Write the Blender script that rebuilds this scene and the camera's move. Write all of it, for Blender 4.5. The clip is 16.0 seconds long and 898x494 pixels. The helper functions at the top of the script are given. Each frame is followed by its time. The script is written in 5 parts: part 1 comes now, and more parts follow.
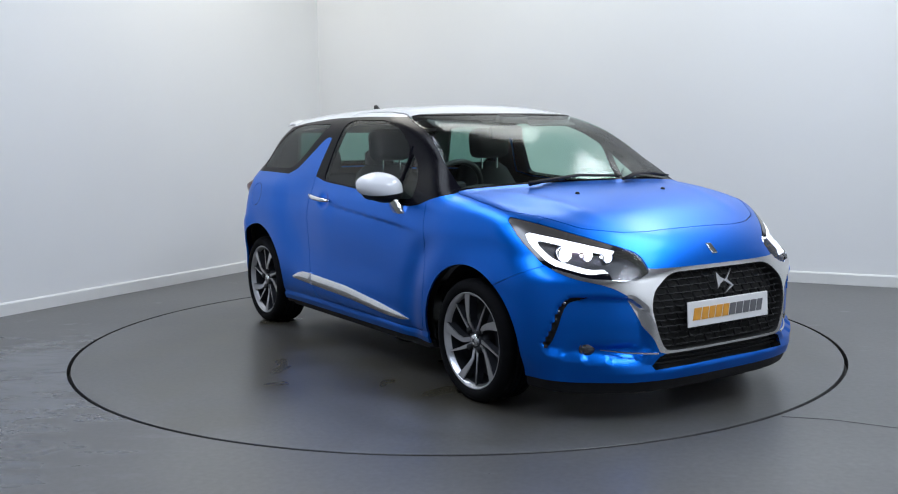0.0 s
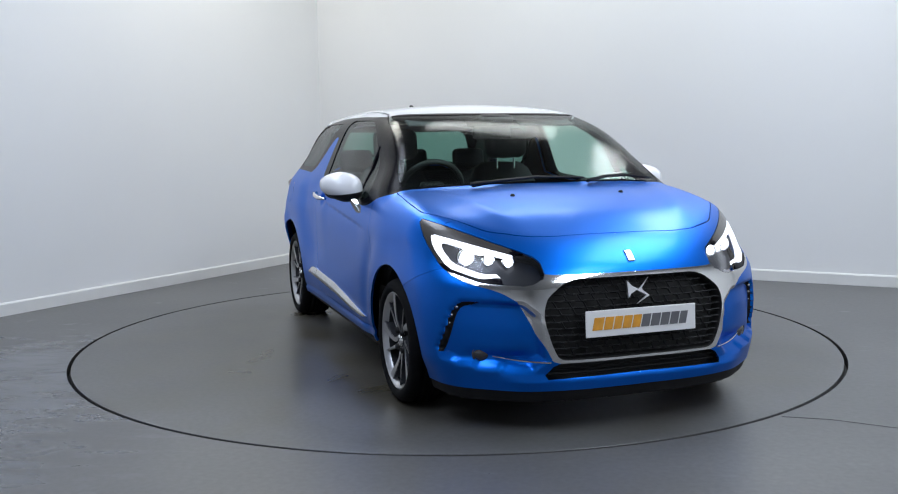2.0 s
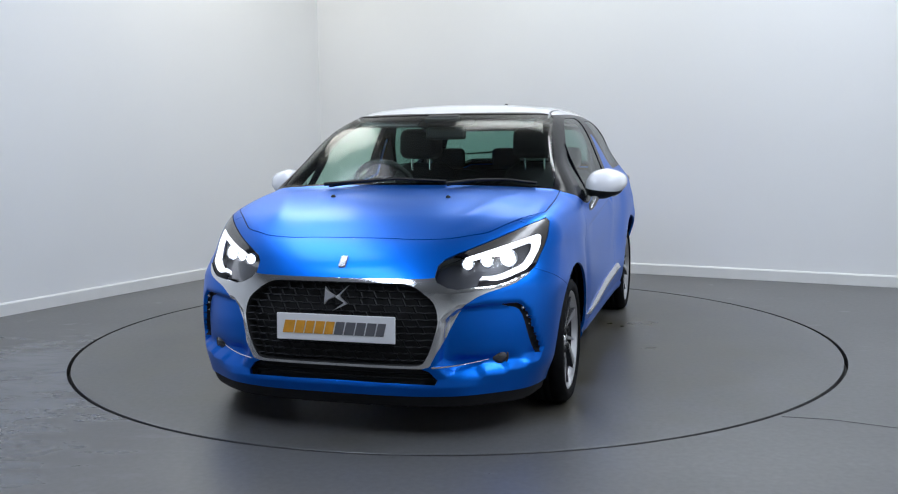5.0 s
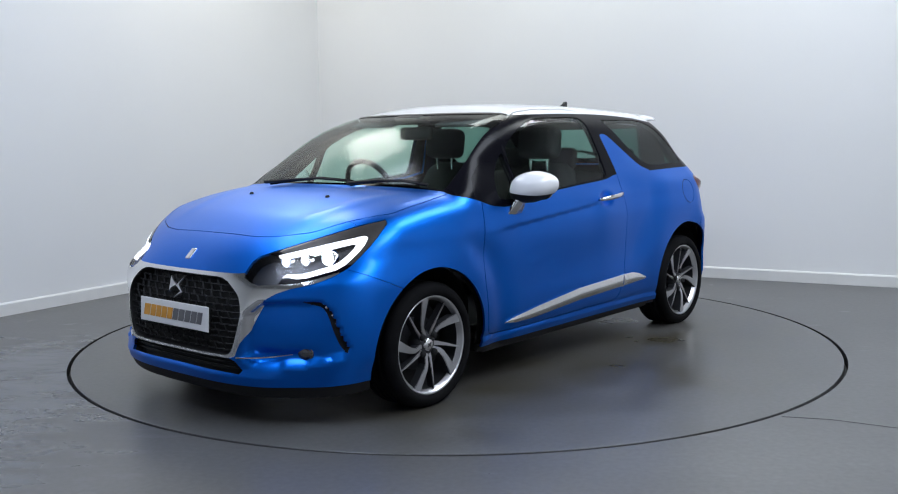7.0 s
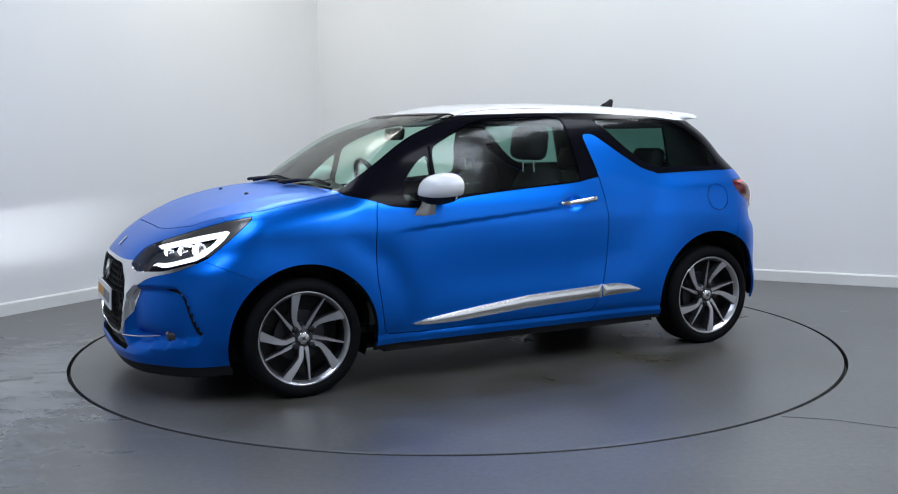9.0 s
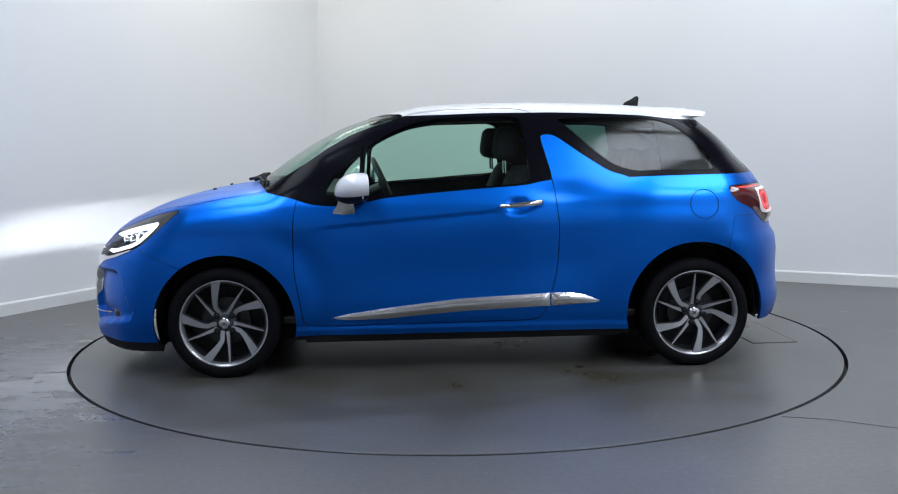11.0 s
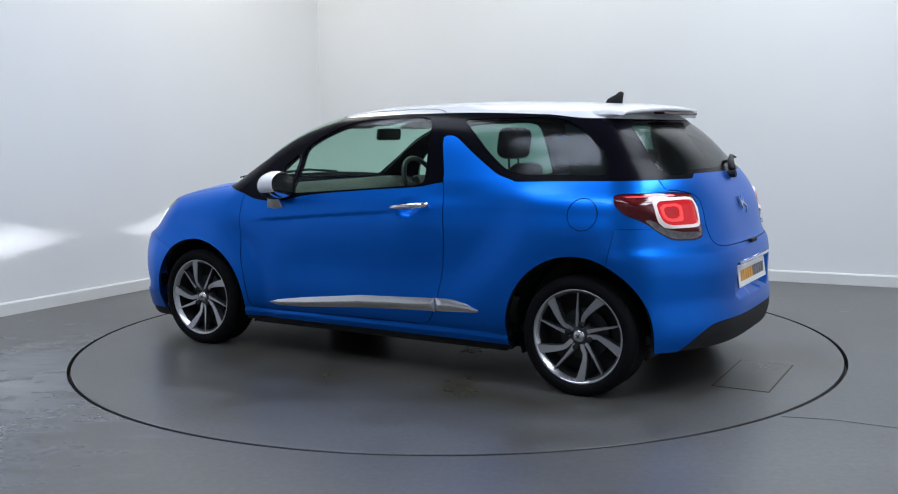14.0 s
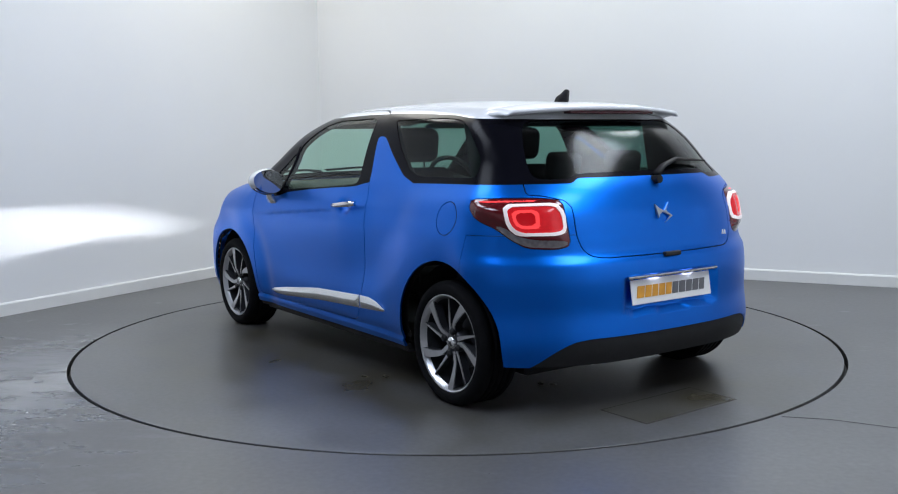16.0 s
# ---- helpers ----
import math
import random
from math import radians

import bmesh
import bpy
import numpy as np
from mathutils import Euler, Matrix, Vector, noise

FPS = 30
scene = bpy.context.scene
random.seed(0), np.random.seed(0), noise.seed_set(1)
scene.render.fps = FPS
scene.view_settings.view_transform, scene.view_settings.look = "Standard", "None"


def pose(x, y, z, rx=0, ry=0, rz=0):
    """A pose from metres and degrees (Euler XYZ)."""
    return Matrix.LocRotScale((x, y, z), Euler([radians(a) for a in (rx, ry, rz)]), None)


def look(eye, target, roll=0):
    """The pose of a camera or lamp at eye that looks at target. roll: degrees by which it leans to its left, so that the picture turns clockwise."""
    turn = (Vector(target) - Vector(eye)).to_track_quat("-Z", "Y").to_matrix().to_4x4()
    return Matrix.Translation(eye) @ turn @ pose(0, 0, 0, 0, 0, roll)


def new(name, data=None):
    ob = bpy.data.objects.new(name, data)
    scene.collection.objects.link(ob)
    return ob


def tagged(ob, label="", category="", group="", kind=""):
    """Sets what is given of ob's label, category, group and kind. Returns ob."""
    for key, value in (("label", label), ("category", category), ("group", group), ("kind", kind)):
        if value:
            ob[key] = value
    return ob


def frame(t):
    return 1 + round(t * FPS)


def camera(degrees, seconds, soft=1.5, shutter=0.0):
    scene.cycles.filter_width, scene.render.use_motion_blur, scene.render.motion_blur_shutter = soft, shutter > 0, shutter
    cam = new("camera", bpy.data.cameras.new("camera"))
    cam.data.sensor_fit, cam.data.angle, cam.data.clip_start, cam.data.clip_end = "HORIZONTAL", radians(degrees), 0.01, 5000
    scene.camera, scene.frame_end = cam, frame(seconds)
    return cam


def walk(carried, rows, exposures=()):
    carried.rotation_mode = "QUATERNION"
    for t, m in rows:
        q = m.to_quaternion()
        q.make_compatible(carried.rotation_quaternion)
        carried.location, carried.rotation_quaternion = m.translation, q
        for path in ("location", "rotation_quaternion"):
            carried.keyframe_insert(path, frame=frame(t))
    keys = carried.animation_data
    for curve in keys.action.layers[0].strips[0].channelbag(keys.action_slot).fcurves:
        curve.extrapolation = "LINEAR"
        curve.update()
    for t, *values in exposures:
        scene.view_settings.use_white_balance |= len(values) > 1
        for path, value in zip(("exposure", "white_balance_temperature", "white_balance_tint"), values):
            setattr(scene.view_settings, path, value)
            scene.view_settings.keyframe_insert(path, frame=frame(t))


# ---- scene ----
# the camera stands still
EYE = Vector((0.0, -5.7986, 1.2207))
cam = camera(50.553, 16.0, 1.1)
AIM = Matrix.Rotation(radians(0.362), 3, "Z") @ Vector((0, math.cos(radians(6.5465)), -math.sin(radians(6.5465))))
STAND = look(EYE, EYE + AIM, -0.730)
walk(cam, [(0.0, STAND), (16.0, STAND)], [(0.0, -0.20), (16.0, -0.20)])

# ---- light: unseen ceiling panels in a closed studio ----
world = bpy.data.worlds.new("world")
world.use_nodes = True
world.node_tree.nodes["Background"].inputs[0].default_value = (0.5, 0.55, 0.6, 1)
world.node_tree.nodes["Background"].inputs[1].default_value = 0.05
scene.world = world

CEIL = 3.9
# (0.7, 2.1) is fill added to brighten the far wall
# the blue tint at (-1.8, -3.6) stands in for daylight from the left
LAMPS = [(-1.75, 2.2, 0.9, 2.0, 48, (1.0, 0.99, 0.93)), (-1.8, -0.6, 1.1, 2.3, 60, (0.85, 0.94, 1.10)), (-1.8, -3.6, 1.1, 2.3, 85, (0.79, 0.90, 1.13)),
         (2.6, 1.3, 0.6, 1.2, 35, (0.92, 0.97, 1.0)), (0.7, 2.1, 1.7, 1.2, 40, (0.95, 0.99, 0.97)), (2.5, -1.0, 1.1, 2.3, 102, (0.87, 0.95, 1.08)), (2.5, -3.8, 1.1, 2.3, 112, (0.87, 0.95, 1.08))]


def area_lamp(name, m, sx, sy, power, colour):
    la = bpy.data.lights.new(name, "AREA")
    la.shape, la.size, la.size_y, la.energy, la.color = "RECTANGLE", sx, sy, power, colour
    ob = new(name, la)
    ob.matrix_world = m
    return ob
# ---- materials ----
def mat(name, colour, rough=0.5, metal=0.0, spots=0.0, scale=6.0, bump=0.0, bump_scale=60.0, coat=0.0, coat_rough=0.05, glow=None, rough_vary=0.0, colour2=None, spec=0.5):
    m = bpy.data.materials.new(name)
    m.use_nodes = True
    t = m.node_tree
    b = t.nodes["Principled BSDF"]
    b.inputs["Base Color"].default_value = (*colour, 1)
    b.inputs["Roughness"].default_value = rough
    b.inputs["Metallic"].default_value = metal
    b.inputs["Specular IOR Level"].default_value = spec
    b.inputs["Coat Weight"].default_value = coat
    b.inputs["Coat Roughness"].default_value = coat_rough
    if glow:
        b.inputs["Emission Color"].default_value = (*glow[:3], 1)
        b.inputs["Emission Strength"].default_value = glow[3]
    if spots or bump or rough_vary:
        co = t.nodes.new("ShaderNodeTexCoord")
    if spots or rough_vary:
        n = t.nodes.new("ShaderNodeTexNoise")
        n.inputs["Scale"].default_value, n.inputs["Detail"].default_value = scale, 6
        t.links.new(co.outputs["Object"], n.inputs["Vector"])
        r = t.nodes.new("ShaderNodeValToRGB")
        r.color_ramp.elements[0].position, r.color_ramp.elements[1].position = 0.3, 0.7
        c2 = colour2 or tuple(c * (1 - spots) for c in colour)
        r.color_ramp.elements[0].color, r.color_ramp.elements[1].color = (*c2, 1), (*colour, 1)
        t.links.new(n.outputs["Fac"], r.inputs["Fac"])
        if spots:
            t.links.new(r.outputs["Color"], b.inputs["Base Color"])
        if rough_vary:
            q = t.nodes.new("ShaderNodeMapRange")
            q.inputs["From Min"].default_value, q.inputs["From Max"].default_value = 0.3, 0.7
            q.inputs["To Min"].default_value, q.inputs["To Max"].default_value = max(0.02, rough - rough_vary), rough + rough_vary
            t.links.new(n.outputs["Fac"], q.inputs["Value"])
            t.links.new(q.outputs["Result"], b.inputs["Roughness"])
    if bump:
        n2 = t.nodes.new("ShaderNodeTexNoise")
        n2.inputs["Scale"].default_value, n2.inputs["Detail"].default_value = bump_scale, 4
        t.links.new(co.outputs["Object"], n2.inputs["Vector"])
        u = t.nodes.new("ShaderNodeBump")
        u.inputs["Strength"].default_value, u.inputs["Distance"].default_value = bump, 0.004
        t.links.new(n2.outputs["Fac"], u.inputs["Height"])
        t.links.new(u.outputs["Normal"], b.inputs["Normal"])
    return m


def glass_mat(name, tint, gloss_rough=0.14, extra=0.0):
    """A thin pane: tinted see-through with a Fresnel gloss."""
    m = bpy.data.materials.new(name)
    m.use_nodes = True
    t = m.node_tree
    t.nodes.remove(t.nodes["Principled BSDF"])
    out = t.nodes["Material Output"]
    tr, gl, mx, lw, pw, ma = (t.nodes.new(k) for k in ("ShaderNodeBsdfTransparent", "ShaderNodeBsdfGlossy", "ShaderNodeMixShader", "ShaderNodeLayerWeight", "ShaderNodeMath", "ShaderNodeMath"))
    tr.inputs[0].default_value = (*tint, 1)
    gl.inputs["Roughness"].default_value = gloss_rough
    lw.inputs["Blend"].default_value = 0.5
    pw.operation, pw.inputs[1].default_value = "POWER", 5.0
    ma.operation, ma.inputs[1].default_value, ma.inputs[2].default_value = "MULTIPLY_ADD", 0.80, 0.028 + extra
    t.links.new(lw.outputs["Facing"], pw.inputs[0])
    t.links.new(pw.outputs[0], ma.inputs[0])
    t.links.new(ma.outputs[0], mx.inputs[0])
    t.links.new(tr.outputs[0], mx.inputs[1])
    t.links.new(gl.outputs[0], mx.inputs[2])
    t.links.new(mx.outputs[0], out.inputs[0])
    return m


WALL = mat("white_wall_paint", (0.78, 0.785, 0.78), 0.45, spots=0.03, scale=0.8, bump=0.05, bump_scale=90)
SKIRT = mat("skirting_paint", (0.72, 0.72, 0.70), 0.45, spots=0.08, scale=4)
# unseen ceiling, kept dark grey to cut fill and deepen paint contrast
CEILING = mat("dimmed_ceiling", (0.34, 0.34, 0.34), 0.8, spots=0.03)


def floor_mat(name, wet_from, stain_shade):
    """Grey floor paint with broad tone shifts, scuffs, and wet patches that gloss; the turntable's brown stain also
    holds painted shade.
    """
    m = mat(name, (0.112, 0.1115, 0.112), 0.36, spots=0.24, scale=1.1, bump=0.05, bump_scale=16)
    t = m.node_tree
    n = t.nodes
    b = n["Principled BSDF"]
    co = n.new("ShaderNodeTexCoord")
    ramp = b.inputs["Base Color"].links[0].from_node
    mp = n.new("ShaderNodeMapping")
    mp.inputs["Rotation"].default_value = (0, 0, radians(28 if stain_shade else 8))
    mp.inputs["Scale"].default_value = (2.6, 6.2, 1.0) if not stain_shade else (1.3, 1.6, 1.0)
    t.links.new(co.outputs["Object"], mp.inputs["Vector"])
    nz = n.new("ShaderNodeTexNoise")
    nz.inputs["Scale"].default_value, nz.inputs["Detail"].default_value, nz.inputs["Distortion"].default_value = 1.5, 3 if stain_shade else 6, 0.4
    t.links.new(mp.outputs[0], nz.inputs["Vector"])
    sep = n.new("ShaderNodeSeparateXYZ")
    t.links.new(co.outputs["Object"], sep.inputs[0])
    area = n.new("ShaderNodeMapRange")
    area.inputs["From Min"].default_value, area.inputs["From Max"].default_value = wet_from
    if stain_shade:
        ln = n.new("ShaderNodeVectorMath")
        ln.operation = "LENGTH"
        t.links.new(co.outputs["Object"], ln.inputs[0])
        t.links.new(ln.outputs["Value"], area.inputs["Value"])
    else:
        t.links.new(sep.outputs["X"], area.inputs["Value"])
        ahead = n.new("ShaderNodeMapRange")
        ahead.inputs["From Min"].default_value, ahead.inputs["From Max"].default_value = 0.25, -0.55
        t.links.new(sep.outputs["Y"], ahead.inputs["Value"])
        t.links.new(ahead.outputs[0], area.inputs["To Max"])
    mul = n.new("ShaderNodeMath")
    mul.operation = "MULTIPLY_ADD"
    t.links.new(area.outputs[0], mul.inputs[0])
    mul.inputs[1].default_value = 0.30 if stain_shade else 0.36
    t.links.new(nz.outputs["Fac"], mul.inputs[2])
    edge = n.new("ShaderNodeMapRange")
    edge.inputs["From Min"].default_value, edge.inputs["From Max"].default_value = (0.50, 0.95) if stain_shade else (0.64, 0.90)
    t.links.new(mul.outputs[0], edge.inputs["Value"])
    rough = n.new("ShaderNodeMapRange")
    rough.inputs["To Min"].default_value, rough.inputs["To Max"].default_value = 0.36, 0.27 if stain_shade else 0.13
    t.links.new(edge.outputs[0], rough.inputs["Value"])
    t.links.new(rough.outputs[0], b.inputs["Roughness"])
    mix = n.new("ShaderNodeMix")
    mix.data_type = "RGBA"
    # the turntable's brown is deepened to stand for shade under the car
    mix.inputs["B"].default_value = (0.052, 0.046, 0.031, 1) if stain_shade else (0.098, 0.102, 0.112, 1)
    t.links.new(edge.outputs[0], mix.inputs["Factor"])
    t.links.new(ramp.outputs["Color"], mix.inputs["A"])
    fine = n.new("ShaderNodeTexNoise")
    fine.inputs["Scale"].default_value, fine.inputs["Detail"].default_value = 38, 8
    t.links.new(co.outputs["Object"], fine.inputs["Vector"])
    fr = n.new("ShaderNodeMapRange")
    fr.inputs["From Min"].default_value, fr.inputs["From Max"].default_value = 0.3, 0.7
    fr.inputs["To Min"].default_value, fr.inputs["To Max"].default_value = 0.86, 1.10
    t.links.new(fine.outputs["Fac"], fr.inputs["Value"])
    sc = n.new("ShaderNodeVectorMath")
    sc.operation = "SCALE"
    t.links.new(mix.outputs["Result"], sc.inputs[0])
    t.links.new(fr.outputs[0], sc.inputs["Scale"])
    t.links.new(sc.outputs["Vector"], b.inputs["Base Color"])
    return m


FLOOR = floor_mat("grey_floor_paint", (-1.0, -2.2), False)
TABLE_TOP = floor_mat("grey_turntable_paint", (2.2, 1.3), True)
SLOT = mat("black_gap", (0.012, 0.012, 0.012), 0.7, spots=0.3, scale=9)
BLUE = mat("blue_metallic_paint", (0.001, 0.162, 0.74), 0.375, metal=0.96, spots=0.14, scale=700, coat=0.22, coat_rough=0.17, spec=0.3)
WHITE = mat("white_gloss_paint", (0.80, 0.81, 0.83), 0.25, coat=0.5, spots=0.02, scale=3)
BLACK = mat("black_gloss_trim", (0.004, 0.004, 0.007), 0.20, spots=0.2, scale=5, spec=0.06)
PLASTIC = mat("black_textured_plastic", (0.014, 0.014, 0.015), 0.6, spots=0.25, scale=30, bump=0.15, bump_scale=400, spec=0.25)
CHROME = mat("bright_chrome", (0.82, 0.82, 0.82), 0.13, metal=1.0, spots=0.06, scale=5)
SATIN = mat("satin_silver", (0.80, 0.80, 0.80), 0.24, metal=1.0, spots=0.06, scale=5)
RUBBER = mat("tyre_rubber", (0.006, 0.006, 0.007), 0.75, spots=0.35, scale=18, bump=0.2, bump_scale=120, spec=0.10)
ALLOY = mat("machined_alloy", (0.60, 0.60, 0.62), 0.30, metal=1.0, spots=0.08, scale=30)
ALLOY_DARK = mat("grey_alloy_paint", (0.055, 0.057, 0.064), 0.38, metal=0.5, spots=0.2, scale=20)
GLASS = glass_mat("tinted_car_glass", (0.68, 0.86, 0.78))
GLASS_DARK = glass_mat("privacy_car_glass", (0.22, 0.37, 0.33))
SEAT = mat("black_seat_cloth", (0.022, 0.022, 0.025), 0.85, spots=0.3, scale=40, bump=0.2, bump_scale=300)
LAMP = mat("lamp_tube", (0.9, 0.9, 0.9), 0.4, glow=(1, 0.98, 0.94, 6.0))
# ---- building meshes ----
def mesh_of(bm, name, material, smooth=False):
    me = bpy.data.meshes.new(name)
    bm.normal_update()
    bm.to_mesh(me)
    bm.free()
    me.materials.append(material)
    if smooth:
        me.shade_smooth()
    return me


def part(name, bm, material, parent, label="", smooth=False, m=None):
    """One mesh object under a thing or under a part."""
    ob = new(name, mesh_of(bm, name, material, smooth))
    if parent:
        ob.parent = parent
    if m is not None:
        ob.matrix_basis = m
    return tagged(ob, label)


def box(bm, x0, x1, y0, y1, z0, z1, bevel=0.0, m=None, seg=2):
    r = bmesh.ops.create_cube(bm, size=1.0, matrix=Matrix.LocRotScale(((x0 + x1) / 2, (y0 + y1) / 2, (z0 + z1) / 2), None, (x1 - x0, y1 - y0, z1 - z0)))
    vs = r["verts"]
    if bevel:
        es = list({e for v in vs for e in v.link_edges})
        r2 = bmesh.ops.bevel(bm, geom=es, offset=bevel, segments=seg, profile=0.5, affect="EDGES")
        vs = list({v for f in r2["faces"] for v in f.verts} | {v for v in vs if v.is_valid})
    if m is not None:
        bmesh.ops.transform(bm, matrix=m, verts=[v for v in vs if v.is_valid])
    return bm


def prism(bm, outline, z0, z1, m=None):
    """A flat outline (x, y) drawn out from z0 to z1."""
    lo = [bm.verts.new((x, y, z0)) for x, y in outline]
    hi = [bm.verts.new((x, y, z1)) for x, y in outline]
    bm.faces.new(lo[::-1]), bm.faces.new(hi)
    n = len(lo)
    for i in range(n):
        bm.faces.new((lo[i], lo[(i + 1) % n], hi[(i + 1) % n], hi[i]))
    if m is not None:
        bmesh.ops.transform(bm, matrix=m, verts=lo + hi)
    return bm


def spun(bm, profile, n=48, axis="Y", m=None):
    """A closed or open profile of (radius, along) turned about an axis."""
    rings, made = [], []
    for i in range(n):
        a = 2 * math.pi * i / n
        ring = [bm.verts.new((r * math.cos(a), h, r * math.sin(a)) if axis == "Y" else (r * math.cos(a), r * math.sin(a), h)) for r, h in profile]
        rings.append(ring)
        made += ring
    for i in range(n):
        a, b = rings[i], rings[(i + 1) % n]
        for j in range(len(profile) - 1):
            bm.faces.new((a[j], a[j + 1], b[j + 1], b[j]))
    bmesh.ops.remove_doubles(bm, verts=made, dist=1e-6)
    bmesh.ops.recalc_face_normals(bm, faces=bm.faces[:])
    if m is not None:
        bmesh.ops.transform(bm, matrix=m, verts=[v for v in made if v.is_valid])
    return bm


def tube(bm, path, radius, n=8, flat=1.0):
    """A rod along a path of points."""
    pts = [Vector(p) for p in path]
    rings = []
    for i, p in enumerate(pts):
        d = (pts[min(i + 1, len(pts) - 1)] - pts[max(i - 1, 0)]).normalized()
        u = d.cross(Vector((0, 0, 1)) if abs(d.z) < 0.9 else Vector((1, 0, 0))).normalized()
        w = u.cross(d)
        rad = radius[i] if isinstance(radius, (list, tuple)) else radius
        rings.append([bm.verts.new(p + (u * math.cos(2 * math.pi * k / n) + w * flat * math.sin(2 * math.pi * k / n)) * rad) for k in range(n)])
    for a, b in zip(rings[:-1], rings[1:]):
        for k in range(n):
            bm.faces.new((a[k], a[(k + 1) % n], b[(k + 1) % n], b[k]))
    bm.faces.new(rings[0][::-1]), bm.faces.new(rings[-1])
    bmesh.ops.recalc_face_normals(bm, faces=bm.faces[:])
    return bm


def thing(name, label, category, group="", kind=""):
    return tagged(new(name), label, category, group, kind)


# ---- the studio ----
CORNER = Vector((-1.376, 4.107, 0))
ALONG_R = Vector((0.8924, -0.4512, 0))
ALONG_L = Vector((-0.4926, -0.8703, 0))
FAR_R, FAR_L = CORNER + ALONG_R * 9.0, CORNER + ALONG_L * 11.5
BACK = FAR_R + ALONG_L * 11.5


def wall(name, a, b, label):
    d = (b - a).normalized()
    out = Vector((d.y, -d.x, 0))
    mid = (CORNER + BACK) / 2
    if (mid - a).dot(out) > 0:
        out = -out
    bm = bmesh.new()
    quad = [a - d * 0.0, b, b + out * 0.15, a + out * 0.15]
    lo = [bm.verts.new((p.x, p.y, -0.02)) for p in quad]
    hi = [bm.verts.new((p.x, p.y, CEIL)) for p in quad]
    bm.faces.new(lo), bm.faces.new(hi)
    for i in range(4):
        bm.faces.new((lo[i], lo[(i + 1) % 4], hi[(i + 1) % 4], hi[i]))
    bmesh.ops.recalc_face_normals(bm, faces=bm.faces[:])
    w = tagged(part(name, bm, WALL, None), label, "wall", kind="structure")
    bm = bmesh.new()
    inn = -out
    prof = [(0, 0), (0.016, 0), (0.016, 0.082), (0.010, 0.092), (0, 0.094)]
    ends = []
    for p in (a + d * 0.02, b - d * 0.02):
        ends.append([bm.verts.new(p + inn * u + Vector((0, 0, v + 0.001))) for u, v in prof])
    for i in range(5):
        bm.faces.new((ends[0][i], ends[0][(i + 1) % 5], ends[1][(i + 1) % 5], ends[1][i]))
    bmesh.ops.recalc_face_normals(bm, faces=bm.faces[:])
    tagged(part("baseboard", bm, SKIRT, None), "off-white painted skirting board along the studio wall", "baseboard", kind="structure")
    return w


wall("wall_left", FAR_L, CORNER, "plain white painted studio wall, lit by ceiling lamps")
wall("wall_right", CORNER, FAR_R, "plain white painted studio wall, evenly lit")
wall("wall_side", FAR_R, BACK, "plain white painted studio wall behind the camera")
wall("wall_back", BACK, FAR_L, "plain white painted studio wall behind the camera")

TABLE_R = 2.2387


def ring_sheet(bm, r0, outline, z):
    """A flat sheet with a round hole."""
    n = 192
    ins = [bm.verts.new((r0 * math.cos(2 * math.pi * i / n), r0 * math.sin(2 * math.pi * i / n), z)) for i in range(n)]
    outs = []
    for i in range(n):
        d = Vector((math.cos(2 * math.pi * i / n), math.sin(2 * math.pi * i / n), 0))
        best = 1e9
        for a, b in zip(outline, outline[1:] + outline[:1]):
            e = b - a
            den = d.x * e.y - d.y * e.x
            if abs(den) > 1e-9:
                k = (a.x * e.y - a.y * e.x) / den
                u = (a.x * d.y - a.y * d.x) / den
                if k > 0 and -1e-6 <= u <= 1 + 1e-6:
                    best = min(best, k)
        outs.append(bm.verts.new((d.x * best, d.y * best, z)))
    for i in range(n):
        bm.faces.new((ins[i], outs[i], outs[(i + 1) % n], ins[(i + 1) % n]))
    low = [bm.verts.new((v.co.x, v.co.y, z - 0.002)) for v in ins]
    for i in range(n):
        bm.faces.new((low[i], ins[i], ins[(i + 1) % n], low[(i + 1) % n]))
    bmesh.ops.recalc_face_normals(bm, faces=bm.faces[:])


bm = bmesh.new()
ring_sheet(bm, TABLE_R + 0.007, [CORNER, FAR_R, BACK, FAR_L], 0.0)
tagged(part("floor", bm, FLOOR, None), "grey painted concrete floor with damp streaks", "floor", kind="structure")
bm = bmesh.new()
spun(bm, [(0, -0.06), (TABLE_R + 0.007, -0.06), (TABLE_R + 0.0075, -0.002)], 192, "Z")
tagged(part("turntable_pit", bm, SLOT, None), "dark slot round the turntable", "floor", kind="structure")

bm = bmesh.new()
spun(bm, [(0, 0.0), (TABLE_R - 0.0145, 0.0), (TABLE_R - 0.013, -0.0015), (TABLE_R - 0.013, -0.05)], 192, "Z")
turntable = tagged(part("turntable", bm, TABLE_TOP, None), "round grey turntable plate set flush in the floor, with wet marks and painted-in shade", "turntable")

# a thin saw-cut joint that runs from the turntable to the wall
JOINTS = [[(1.41, -1.775), (1.60, -1.825), (1.82, -1.95), (2.3, -2.15)]]
FILLER = mat("dull_joint_filler", (0.06, 0.06, 0.062), 0.7, spots=0.2, scale=20)
